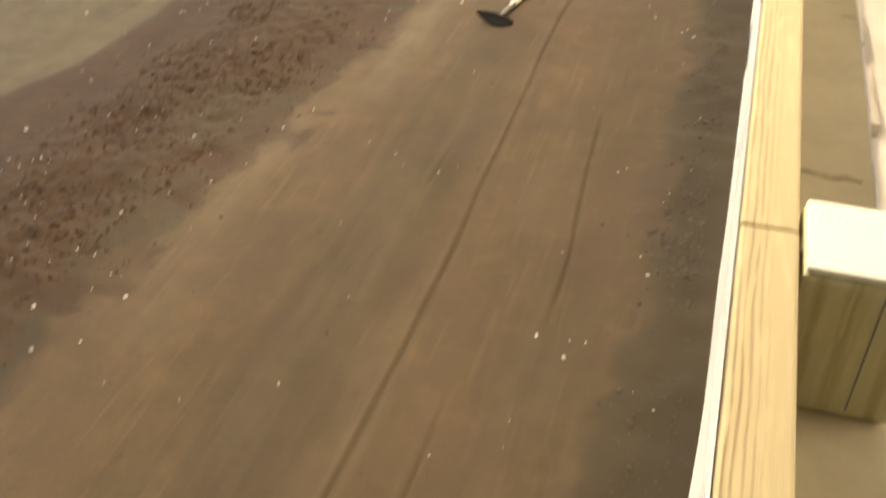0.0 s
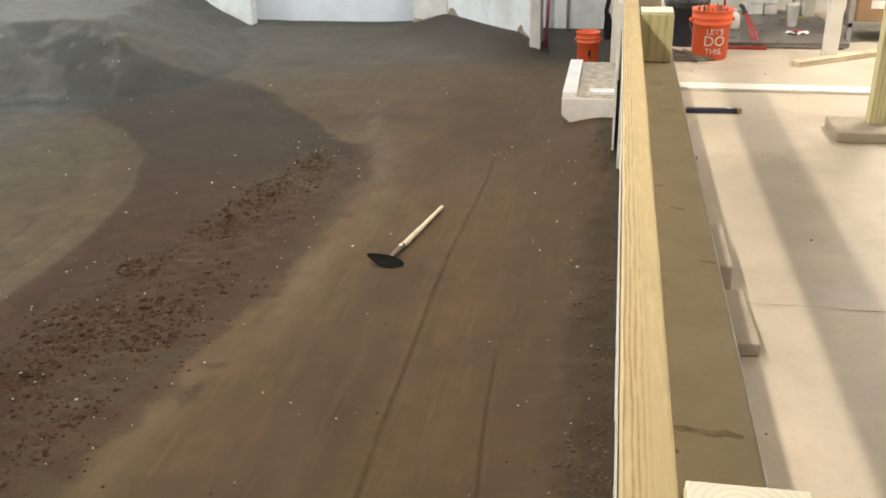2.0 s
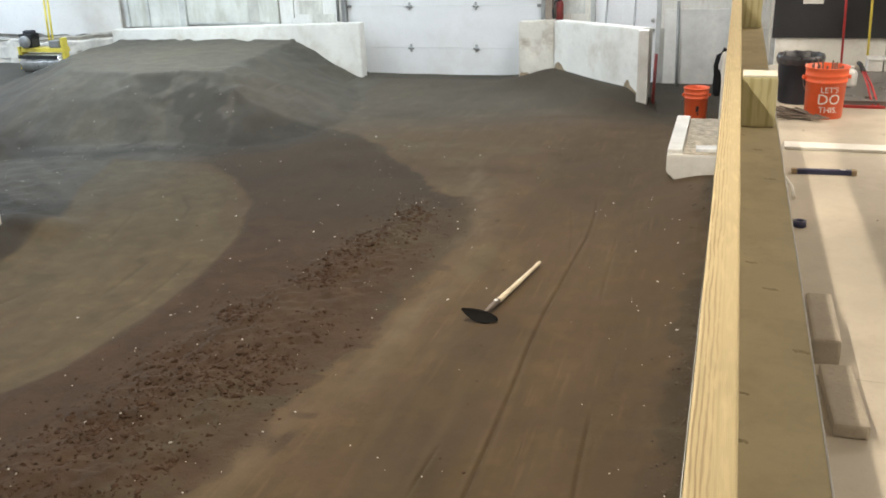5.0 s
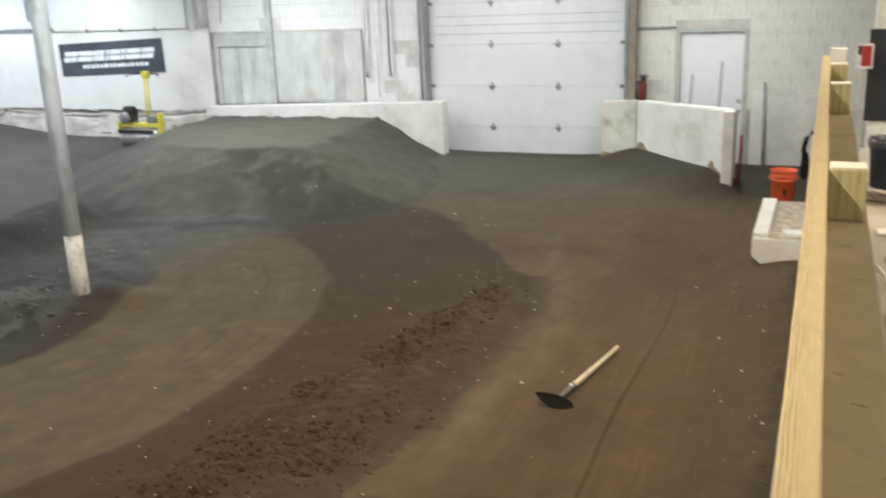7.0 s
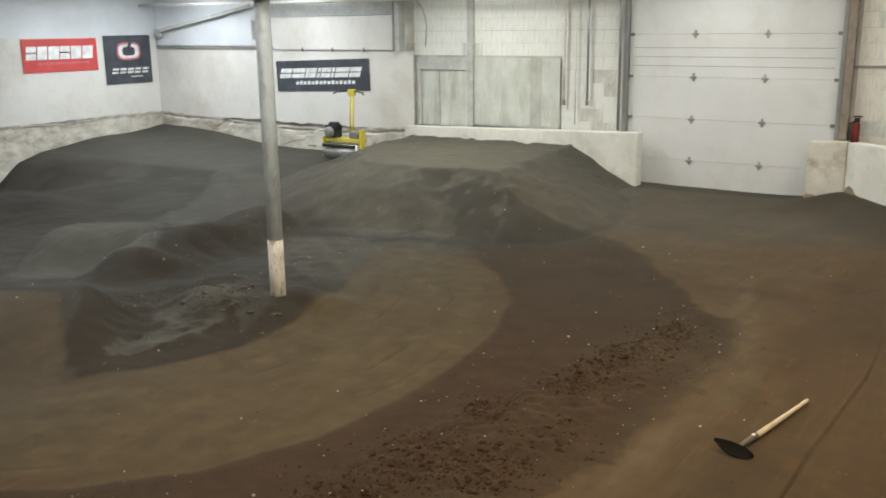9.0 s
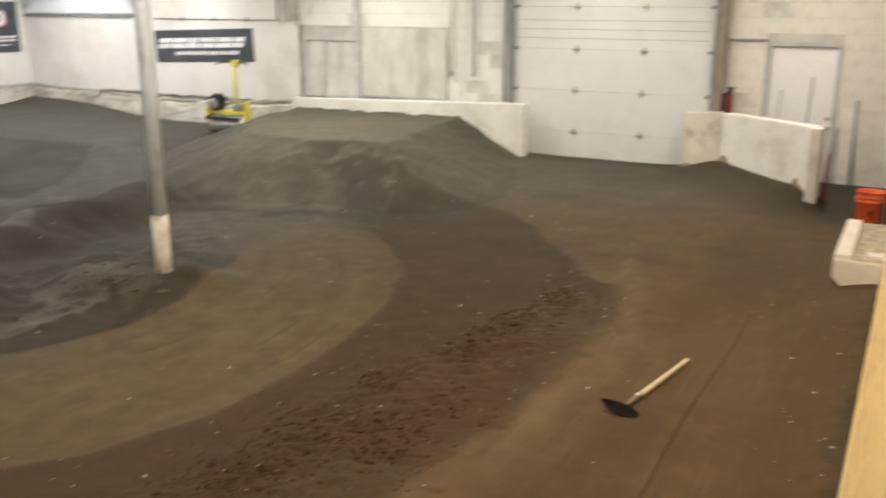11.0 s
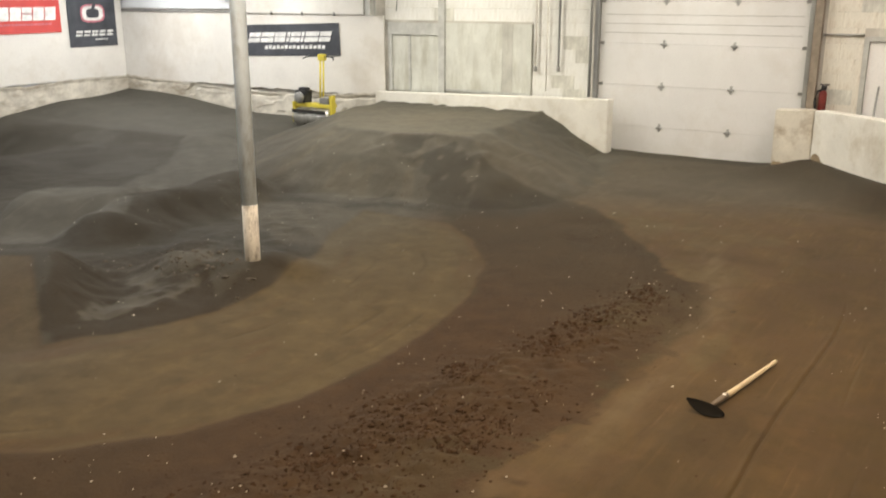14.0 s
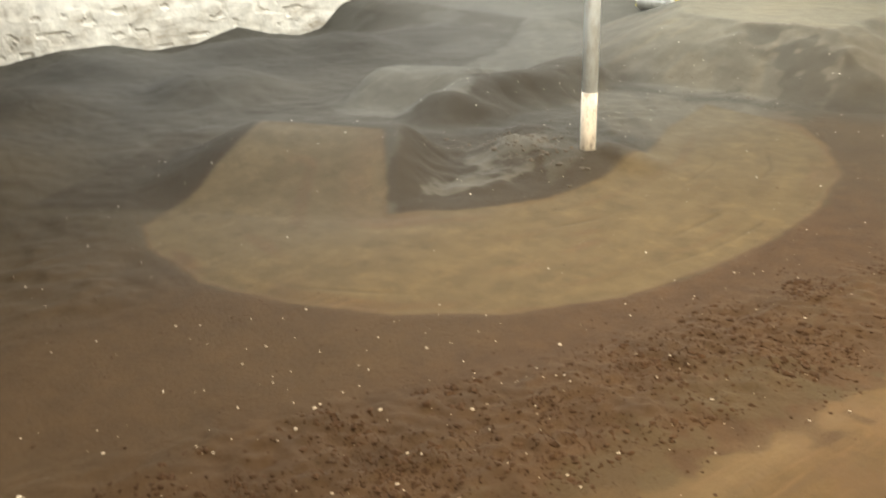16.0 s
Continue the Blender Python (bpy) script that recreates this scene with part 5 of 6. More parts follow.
def alcove_doors():
    d = thing("door_2", (-8.52, 12.99, 0.76), "pair of narrow whitewashed doors under a grey header, closed", "double door", kind="structure")
    part("header", box(0, 1.12, -0.06, 0.0, 0.95, 1.15, 0.004), M["grey_frame"], d)
    part("jamb", box(0, 0.07, -0.055, 0.0, 0, 0.95, 0.003), M["grey_frame"], d)
    part("leaf", box(0.075, 0.4, -0.03, 0.0, 0, 0.945, 0.006), M["old_board"], d)
    part("mullion", box(0.405, 0.45, -0.04, 0.0, 0, 0.945, 0.003), M["grey_frame"], d)
    part("leaf", box(0.455, 1.03, -0.03, 0.0, 0, 0.945, 0.006), M["old_board"], d)
    part("jamb", box(1.04, 1.15, -0.075, 0.0, 0, 2.2, 0.004), M["grey_frame"], d, "tall grey post")
    return d


alcove_doors()
for x0, x1, m_ in ((-7.36, -6.282, "old_board"), (-6.279, -6.092, "grey_board"), (-6.089, -5.76, "old_board")):
    structure("wall_board", box(x0, x1, 12.955, 12.99, 0.84, 1.92, 0.002), M[m_], "stained whitewashed plywood sheet" if m_ == "old_board" else "weathered grey upright board", "wall board")
structure("sill_strip", box(-7.36, -5.76, 12.94, 12.985, 0.8, 0.838, 0.004), M["grey_frame"], "grey timber strip along the sheet foot", "trim")


def pipe(name, pts, r, mat, label):
    return tagged(mesh_object(name, tube(pts, r, 12), M[mat], True), label, "pipe")


pipe("conduit", [(-5.67, 12.93, 1.25), (-5.67, 12.93, 3.5)], 0.02, "white_paint", "white plastic conduit clipped to the block wall")
pipe("conduit", [(-5.27, 12.93, 1.26), (-5.27, 12.93, 3.5)], 0.018, "galv", "grey steel conduit clipped to the block wall")
pipe("conduit", [(-5.48, 12.94, 0.9), (-5.48, 12.94, 3.5)], 0.01, "white_paint", "thin pale conduit on the block wall")
pipe("conduit", [(-4.73, 12.9, 0.86), (-4.73, 12.9, 2.7), (-4.76, 12.9, 2.82), (-4.86, 12.9, 2.9), (-5.1, 12.9, 2.93)], 0.022, "galv", "bent grey conduit beside the overhead door")
pipe("conduit", [(LEFT_X + 0.02, 12.6, 2.92), (-12.4, 12.6, 2.9), (-4.9, 12.6, 2.86), (-4.82, 12.62, 2.9), (-4.8, 12.62, 3.54)], 0.025, "white_paint", "long pale pipe hung below the ceiling")
pipe("conduit", [(-1.5, 12.97, 1.86), (-0.94, 12.97, 1.865)], 0.012, "galv", "thin conduit over the door frame")
for x, z in ((-5.67, 1.25), (-5.27, 1.26)):
    tagged(mesh_object("conduit_end", lathe([(0.02, -0.05), (0.027, -0.045), (0.027, 0.03), (0.02, 0.035)], 14), M["plate"], True), "grey fitting at the end of a conduit", "pipe fitting").matrix_basis = pose(x, 12.93, z)
pipe("cable", [(-8.64, 12.96, 2.91), (-8.52, 12.96, 2.85), (-8.42, 12.96, 2.74), (-8.36, 12.96, 2.6), (-8.33, 12.96, 2.4), (-8.36, 12.96, 2.1)], 0.008, "galv", "thin grey cable looping down the block wall")
b = thing("wall_diagonal", (-15.3, 12.86, 2.36), "grey diagonal bar across the upper wall corner", "brace")
part("strut", box(-1.45, 1.45, -0.02, 0.02, -0.035, 0.035, 0.004), M["grey_frame"], b).matrix_basis = pose(1.38, 0.02, 0.26, 0, -9.3, 0)
part("foot_plate", box(-0.06, 0.08, -0.02, 0.08, -0.08, 0.08, 0.005), M["grey_frame"], b)
b = thing("hook_chain", (-13.2, 9.5, 3.0), "dark steel hooks and chain hanging under the ceiling", "hooks")
for k, (x, zz) in enumerate(((-0.35, 0.12), (-0.05, 0.08), (0.3, 0.03))):
    part("hook", tube([(x, 0, TOP - 3.01), (x, 0, zz + 0.06), (x + 0.02, 0, zz), (x + 0.09, 0, zz - 0.02), (x + 0.14, 0, zz + 0.03), (x + 0.13, 0, zz + 0.08)], 0.014, 8), M["plate"], b, "", True)
part("bar", tube([(-0.42, 0.0, 0.24), (0.5, 0.0, 0.2)], 0.016, 8), M["plate"], b)
structure("door_post", box(-1.56, -1.46, 12.86, 12.99, 0.0, TOP - 0.02, 0.005), M["brown_steel"], "rusty brown steel post beside the overhead door", "post")
structure("wall_band", box(0.08, 1.18, 12.97, 12.996, -0.4, 1.01, 0.003), M["white_paint"], "white painted lower wall beside the door", "wall panel")


def extinguisher():
    e = thing("fire_extinguisher", (-1.36, 12.9, 0.8), "red fire extinguisher with black hose hung on the wall", "extinguisher")
    part("cylinder", lathe([(0.045, 0), (0.05, 0.01), (0.05, 0.3), (0.04, 0.33), (0.02, 0.345), (0.02, 0.36)], 20), M["dark_red"], e, "", True)
    part("valve", box(-0.03, 0.04, -0.018, 0.018, 0.345, 0.4, 0.006), M["black"], e)
    part("lever", box(-0.05, 0.07, -0.012, 0.012, 0.405, 0.425, 0.004), M["black"], e)
    part("hose", tube([(0.03, -0.02, 0.37), (-0.06, -0.07, 0.33), (-0.085, -0.07, 0.2), (-0.07, -0.06, 0.06)], 0.014, 10), M["black"], e, "", True)
    part("bracket", box(-0.03, 0.03, 0.06, 0.095, 0.1, 0.3, 0.003), M["plate"], e)
    return e


extinguisher()


def leaning_tool(name, foot, top, r, mat, label, head=None):
    t = thing(name, foot, label, name.replace("_", " "))
    d = Vector(top) - Vector(foot)
    part("shaft", tube([(0, 0, 0), tuple(d * 0.5), tuple(d)], r, 10), M[mat], t, "", True)
    if head:
        part("head", box(*head, 0.01), M["black"], t)
    return t


leaning_tool("pole", (0.29, 12.72, -0.22), (0.25, 12.95, 1.12), 0.02, "plate", "dark steel pole leaning on the wall by the door")
leaning_tool("rake", (-0.33, 12.6, 0.1), (-0.32, 13.04, 1.4), 0.012, "plate", "dark metal rake handle leaning on the entrance door")
leaning_tool("rake", (-0.72, 12.6, 0.1), (-0.71, 13.04, 1.22), 0.014, "galv", "grey metal tool handle leaning on the entrance door")
leaning_tool("rake", (0.09, 11.25, -0.12), (0.11, 11.32, 0.66), 0.02, "dark_red", "dark red tool handle standing behind the white post", (-0.05, 0.1, -0.03, 0.03, 0.0, 0.1))
structure("threshold", box(-0.02, 0.45, 12.72, 12.97, -0.34, -0.2, 0.01), M["paver"], "worn grey threshold on the dirt", "threshold")


def wall_banner(name, w, h, m, back, label, bars):
    """A hung vinyl sheet with the print drawn as plain shapes; its plane is x-z, facing -y."""
    b = tagged(new(name), label, "banner")
    b.matrix_basis = m
    bm = bmesh.new()
    nx, nz = 24, 8
    g = [[bm.verts.new((w * i / nx, 0.004 * math.sin(i * 0.9) * math.sin(j * 0.7) - 0.008, h * j / nz)) for j in range(nz + 1)] for i in range(nx + 1)]
    for i in range(nx):
        for j in range(nz):
            bm.faces.new((g[i][j], g[i + 1][j], g[i + 1][j + 1], g[i][j + 1]))
    solid(bm, 0.002)
    part("vinyl", bm, M[back], b)
    for i, (kind, x0, x1, z0, z1, slant, mat) in enumerate(bars):
        bm = bmesh.new()
        yy = -0.018 - 0.0025 * (i % 3)
        if kind == "ring":
            cx, cz, rx_, rz_ = (x0 + x1) / 2, (z0 + z1) / 2, (x1 - x0) / 2, (z1 - z0) / 2
            out = []
            for f in (1.0, 0.62):
                out.append([bm.verts.new((cx + f * rx_ * math.copysign(abs(math.cos(a)) ** 0.6, math.cos(a)), yy, cz + f * rz_ * math.copysign(abs(math.sin(a)) ** 0.6, math.sin(a)))) for a in np.linspace(0, 2 * math.pi, 25)[:-1]])
            for k in range(24):
                bm.faces.new((out[0][k], out[0][(k + 1) % 24], out[1][(k + 1) % 24], out[1][k]))
        else:
            bm.faces.new([bm.verts.new(p) for p in ((x0, yy, z0), (x1, yy, z0), (x1 + slant, yy, z1), (x0 + slant, yy, z1))])
        solid(bm, 0.001)
        part("print_shape", bm, M[mat], b)
    return b


def print_blocks(x0, x1, z0, z1, widths, slant, back):
    """A row of plain slanted print shapes with one thin slit through them."""
    out, k, x = [], (x1 - x0) / sum(widths), x0
    for w in widths:
        out.append(("bar", x, x + k * w - 0.022, z0, z1, slant, "print_white"))
        x += k * w
    m = z0 + 0.46 * (z1 - z0)
    out.append(("bar", x0 - 0.02, x1 + 0.04, m, m + 0.1 * (z1 - z0), 0.005, back))
    return out


bars = print_blocks(0.08, 2.12, 0.25, 0.43, (1.1, 1.2, 1.0, 0.35, 0.9, 0.3, 1.2, 1.0), 0.07, "banner_black")
bars += [("bar", 0.5 + 0.1 * i, 0.575 + 0.1 * i, 0.125, 0.185 + 0.01 * (i % 2), 0.015, "print_white") for i in range(15)]
wall_banner("wall_banner", 2.32, 0.575, pose(-11.9, 12.94, 1.23, 0, -1.9, 0), "banner_black", "black vinyl banner with slanted white print on the wall", bars)
bars = print_blocks(0.06, 1.52, 0.24, 0.49, (0.9, 0.9, 1.0, 0.9, 1.0, 1.0), 0.03, "banner_red")
bars += [("bar", 0.3 + 0.08 * i, 0.36 + 0.08 * i, 0.15, 0.185, 0.0, "pink") for i in range(14)]
wall_banner("wall_banner", 1.62, 0.63, pose(LEFT_X + 0.064, 9.82, 1.65, 0, 0, 90), "banner_red", "red vinyl banner with blocky white print on the wall", bars)
bars = [("ring", 0.3, 0.88, 0.48, 0.84, 0, "pink"), ("ring", 0.34, 0.84, 0.515, 0.805, 0, "print_white"), ("bar", 0.55, 0.63, 0.72, 0.84, 0.05, "banner_black")]
bars += [("bar", 0.14 + 0.185 * i, 0.29 + 0.185 * i, 0.21, 0.32, 0.03, "print_white") for i in range(5)]
bars.append(("bar", 0.12, 1.06, 0.25, 0.275, 0.0, "banner_black"))
bars.append(("bar", 0.6, 0.9, 0.13, 0.15, 0.0, "print_white"))
wall_banner("wall_banner", 1.15, 0.98, pose(LEFT_X + 0.064, 11.6, 1.34, 0, 0, 90), "banner_black", "square black vinyl banner with a pink ring print", bars)


# ---- compaction roller by the wall ----
def roller():
    r = thing("compactor_roller", (-9.66, 12.25, 0.12), "yellow walk-behind drum roller with black engine against the wall", "roller")
    bm = lathe([(0.0, -0.38), (0.15, -0.38), (0.155, -0.37), (0.155, 0.37), (0.15, 0.38), (0.0, 0.38)], 28, cap=False)
    bmesh.ops.transform(bm, matrix=pose(0, 0, 0.155, 0, 90, 0), verts=bm.verts)
    part("drum", bm, M["drum"], r, "polished steel drum", True)
    part("frame", box(-0.42, 0.4, -0.06, 0.14, 0.33, 0.4, 0.01), M["yellow"], r)
    part("side_plate", box(0.385, 0.44, -0.06, 0.06, 0.02, 0.56, 0.015), M["yellow"], r)
    part("side_plate", box(-0.43, -0.39, -0.1, 0.1, 0.06, 0.42, 0.01), M["yellow"], r)
    part("scraper", box(-0.38, 0.38, -0.17, -0.155, 0.24, 0.3, 0.003), M["engine"], r)
    eng = part("engine", box(-0.36, -0.14, -0.08, 0.12, 0.4, 0.58, 0.03), M["engine"], r, "black petrol engine")
    for i in range(6):
        part("fin", box(-0.37, -0.13, -0.085 + i * 0.035, -0.072 + i * 0.035, 0.52, 0.62, 0.004), M["engine"], eng)
    bm = lathe([(0.0, 0), (0.09, 0.0), (0.1, 0.02), (0.1, 0.05), (0.06, 0.07), (0.0, 0.07)], 20, cap=False)
    bmesh.ops.transform(bm, matrix=pose(-0.25, -0.08, 0.5, 90), verts=bm.verts)
    part("recoil_cover", bm, M["plate"], eng, "", True)
    part("tank", box(-0.34, -0.16, -0.03, 0.1, 0.6, 0.67, 0.03), M["black"], eng)
    part("gearbox", box(0.16, 0.36, -0.06, 0.12, 0.4, 0.52, 0.02), M["plate"], r)
    for s in (-0.035, 0.035):
        part("mast", tube([(0.13 + s, 0.05, 0.38), (0.13 + s, 0.1, 1.2)], 0.017, 8), M["yellow"], r, "", True)
    part("mast_head", box(0.06, 0.2, 0.06, 0.14, 1.14, 1.25, 0.01), M["yellow"], r)
    part("handlebar", tube([(-0.22, 0.0, 1.17), (-0.18, 0.06, 1.2), (0.13, 0.1, 1.22), (0.42, 0.06, 1.2), (0.46, 0.0, 1.17)], 0.012, 8), M["black"], r, "", True)
    return r


roller()


# ---- pole fittings under the roof ----
b = thing("pipe_loop", (-4.655, 5.48, 2.68), "white plastic pipe bent in a U round the column", "pipe")
part("loop", tube([(-0.26, -0.12, 0.86), (-0.26, -0.12, 0.03), (-0.24, -0.12, 0.0), (0.24, -0.12, 0.0), (0.27, -0.12, 0.03), (0.27, -0.12, 0.2)], 0.022, 10), M["print_white"], b, "", True)
part("clamp", box(-0.1, 0.1, -0.14, 0.1, -0.02, 0.03, 0.01), M["galv"], b)
b = thing("knee_brace", (-4.655, 5.48, 2.4), "grey steel brace from the column to the roof", "brace")
part("strut", tube([(-0.05, 0.02, 0.0), (-0.12, 0.12, 0.28), (-0.9, 0.8, 1.13)], 0.03, 8), M["pole_grey"], b)
part("plate", box(-0.1, -0.02, -0.04, 0.06, -0.06, 0.1, 0.006), M["pole_grey"], b)


# ---- white landing block beside the rail ----
def landing():
    z0 = 0.12
    b = thing("landing_block", (0.5, 7.85, z0), "low white-painted concrete block with rubble on top", "concrete block")
    bm = bmesh.new()
    prof = [(0.0, 0.04), (0.1, -0.05), (0.47, -0.06), (0.47, 0.2), (0.0, 0.2)]
    a = [bm.verts.new((x, 0.0, z)) for x, z in prof]
    c = [bm.verts.new((x, 1.45, z)) for x, z in prof]
    n = len(prof)
    for k in range(n):
        bm.faces.new((a[k], a[(k + 1) % n], c[(k + 1) % n], c[k]))
    bm.faces.new(a[::-1])
    bm.faces.new(c)
    bmesh.ops.recalc_face_normals(bm, faces=bm.faces)
    bmesh.ops.bevel(bm, geom=bm.edges[:], offset=0.01, segments=2, affect="EDGES")
    part("body", bm, M["white_paint"], b)
    part("curb", box(0.0, 0.13, 0.06, 1.45, 0.2, 0.235, 0.008), M["white_paint"], b, "white curb board")
    part("mortar_bed", box(0.135, 0.465, 0.03, 1.44, 0.2, 0.212, 0.004), M["rubble_bed"], b, "crumbling tan mortar bed")
    t = thing("plank", (0.84, 8.0, z0 + 0.213), "short loose white board on the block", "board", rz=4)
    part("board", box(-0.1, 0.12, -0.07, 0.06, 0.0, 0.03, 0.004), M["print_white"], t)
    bm = bmesh.new()
    for i in range(24):
        x, y = random.uniform(0.66, 0.95), 7.95 + 1.3 * random.random() ** 1.4
        l_, w_, h_ = random.uniform(0.012, 0.05), random.uniform(0.006, 0.02), random.uniform(0.003, 0.008)
        q = box(-l_, l_, -w_, w_, 0, h_)
        bmesh.ops.transform(q, matrix=pose(x, y, z0 + 0.211, random.uniform(-6, 6), random.uniform(-6, 6), random.uniform(0, 180)), verts=q.verts)
        tmp = bpy.data.meshes.new("shard")
        q.to_mesh(tmp)
        q.free()
        bm.from_mesh(tmp)
        bpy.data.meshes.remove(tmp)
    ob = mesh_object("rubble", bm, M["flake"])
    tagged(ob, "flakes of broken paint and mortar on the block", "rubble", kind="stuff")


landing()


structure("partition", box(0.957, 0.975, 6.9, 8.6, 0.1, 1.3, 0.003), M["white_paint"], "white painted partition sheet above the block", "partition")


# ---- black hose hanging by the rail end ----
b = thing("blower_hose", (0.86, 9.3, 0.2), "black corrugated hose and bag standing behind the rail", "hose")
part("hose", tube([(0.1, 0, 0.78), (0.05, -0.02, 0.82), (0.0, -0.03, 0.76), (-0.02, -0.03, 0.66), (-0.01, -0.02, 0.55)], 0.024, 10), M["cloth"], b, "", True)
part("bag", lathe([(0.02, 0.36), (0.035, 0.38), (0.042, 0.48), (0.036, 0.56), (0.02, 0.62)], 14), M["cloth"], b, "", True)
part("stand", box(0.04, 0.14, -0.05, 0.05, -0.2, 0.8, 0.006), M["white_paint"], b, "white painted stand post")


# ---- concrete landing: loose things ----
def plank(name, at, size, rz, mat, label, bevel=0.004):
    p = thing(name, at, label, name.replace("_", " "), rz=rz)
    l_, w_, h_ = size
    part("body", box(-l_ / 2, l_ / 2, -w_ / 2, w_ / 2, 0, h_, bevel), M[mat], p)
    return p


FZ = 0.86
plank("floor_board", (2.9, 6.08, FZ), (3.1, 0.15, 0.02), -1.5, "white_paint", "long white-painted board lying across the concrete floor")
plank("floor_board", (2.62, 7.08, FZ), (0.9, 0.09, 0.04), 34, "pale_lumber", "pale rough lumber stick lying on the concrete")
plank("stone_block", (1.365, 3.2, FZ), (0.095, 0.42, 0.1), 0, "paver", "grey-beige concrete block on the floor beside the wall", 0.012)
plank("stone_block", (1.395, 2.71, FZ), (0.105, 0.4, 0.05), 2, "paver", "long grey-beige concrete offcut on the floor", 0.01)
b = plank("paving_slab", (2.47, 5.1, FZ), (0.62, 0.34, 0.06), 0, "paver", "grey concrete slab under a timber post", 0.012)


def timber_post(x, y, z0, z1, w, mat, label):
    p = thing("timber_post", (x, y, z0), label, "post")
    part("shaft", box(-w / 2, w / 2, -w / 2, w / 2, 0, z1 - z0, 0.006), M[mat], p)
    return p


timber_post(2.4, 5.14, FZ + 0.06, TOP, 0.09, "post", "greenish treated timber post standing on a slab")
timber_post(2.535, 7.12, FZ, TOP, 0.1, "white_paint", "white-painted square timber post on the concrete floor")
timber_post(2.66, 8.75, FZ, TOP, 0.1, "white_paint", "white-painted timber post by the rear wall")
b = thing("spirit_level", (1.545, 5.49, FZ), "navy bar with tan end caps on the concrete", "level", rz=3)
part("body", box(-0.15, 0.15, -0.02, 0.02, 0, 0.028, 0.004), M["blue"], b)
for x in (-0.165, 0.165):
    part("end_cap", box(x - 0.014, x + 0.014, -0.021, 0.021, 0, 0.03, 0.004), M["tan_cap"], b)
part("vial", box(0.09, 0.12, -0.006, 0.006, 0.028, 0.031, 0.001), M["print_white"], b)

b = thing("pull_clip", (1.33, 5.02, FZ), "white plastic clip lying by the wall", "clip", rz=20)
part("clip", tube([(0, -0.07, 0.01), (0.012, 0.0, 0.05), (-0.01, 0.05, 0.09), (0.01, 0.09, 0.05)], 0.012, 8), M["white_paint"], b, "", True)
b = thing("tape_roll", (1.36, 4.5, FZ), "small blue tape roll on the concrete", "tape")
part("roll", lathe([(0.018, 0), (0.032, 0), (0.032, 0.03), (0.018, 0.03), (0.018, 0)], 20, cap=False), M["blue"], b, "", True)

for i in range(34):
    n = thing("rebar_stake", (1.44 + random.uniform(-0.1, 0.12), 7.02 + random.uniform(-0.12, 0.16), FZ), "short rusty steel stake in a loose pile", "stake", group="pile of steel stakes", rz=random.uniform(-60, 30))
    l_ = random.uniform(0.08, 0.17)
    part("rod", tube([(-l_, 0, 0.008 + random.random() * 0.05), (l_, 0, 0.008 + random.random() * 0.03)], 0.006, 6), M["nail"], n)


for i in range(16):
    a, d = random.uniform(0, 6.28), random.uniform(0.02, 0.11)
    n = thing("rebar_stake", (1.655 + d * math.cos(a), 7.1 + d * math.sin(a), FZ + 0.02), "short rusty steel stake standing in the orange bucket", "stake", group="stakes in the bucket")
    part("rod", tube([(0, 0, 0), (0.012 * math.cos(a), 0.012 * math.sin(a), 0.34 + random.uniform(0, 0.05))], 0.006, 6), M["nail"], n)


def bin_can():
    b = thing("trash_can", (1.5, 7.62, FZ), "black plastic trash can with a bin liner folded over the rim", "trash can")
    part("shell", lathe([(0.14, 0), (0.145, 0.01), (0.165, 0.34), (0.173, 0.35), (0.173, 0.37), (0.16, 0.37), (0.15, 0.25), (0.0, 0.24)], 32, cap=False), M["navy_black"], b, "", True)
    bm = bmesh.new()
    rows = [[bm.verts.new(((r + 0.003 * math.sin(k * 2.7 + j)) * math.cos(k * math.pi / 20), (r + 0.003 * math.sin(k * 2.7 + j)) * math.sin(k * math.pi / 20), z + 0.004 * math.sin(k * 1.9))) for k in range(40)] for j, (r, z) in enumerate(((0.178, 0.31), (0.182, 0.35), (0.172, 0.378), (0.158, 0.37), (0.15, 0.3)))]
    for p, q in zip(rows, rows[1:]):
        for k in range(40):
            bm.faces.new((p[k], p[(k + 1) % 40], q[(k + 1) % 40], q[k]))
    part("liner", bm, M["bag"], b, "glossy black liner", True)
    part("label", box(0.03, 0.1, -0.19, -0.178, 0.29, 0.33, 0.001), M["print_white"], b, "small white label")
    return b


bin_can()
bm = bmesh.new()
for i in range(20):
    x, y, q = random.uniform(1.35, 3.2), random.uniform(1.6, 7.0), random.uniform(0.002, 0.006)
    g = bmesh.ops.create_icosphere(bm, subdivisions=1, radius=q, matrix=pose(x, y, FZ + q * 0.25, 0, 0, random.uniform(0, 180)))
    for v in g["verts"]:
        v.co.z = FZ + 0.0005 + max(0.0, v.co.z - FZ) * 0.6
        v.co.x = x + (v.co.x - x) * 1.5
tagged(mesh_object("floor_debris", bm, M["clod"]), "small dark crumbs of soil on the concrete floor", "debris", kind="stuff")
bm = bmesh.new()
edge = []
for i in range(120):
    x = 1.13 + 3.37 * i / 119
    y, q = 2.897 + 0.006 * math.sin(x * 5.3) + 0.003 * math.sin(x * 23 + 1), 0.0012 + 0.0016 * abs(math.sin(x * 9.1) * math.sin(x * 3.7 + 1))
    edge.append((bm.verts.new((x, y - q, FZ + 0.0012)), bm.verts.new((x, y + q, FZ + 0.0012))))
for p, q in zip(edge, edge[1:]):
    bm.faces.new((p[0], q[0], q[1], p[1]))
structure("floor_joint", bm, M["joint"], "thin dark joint across the concrete", "joint")

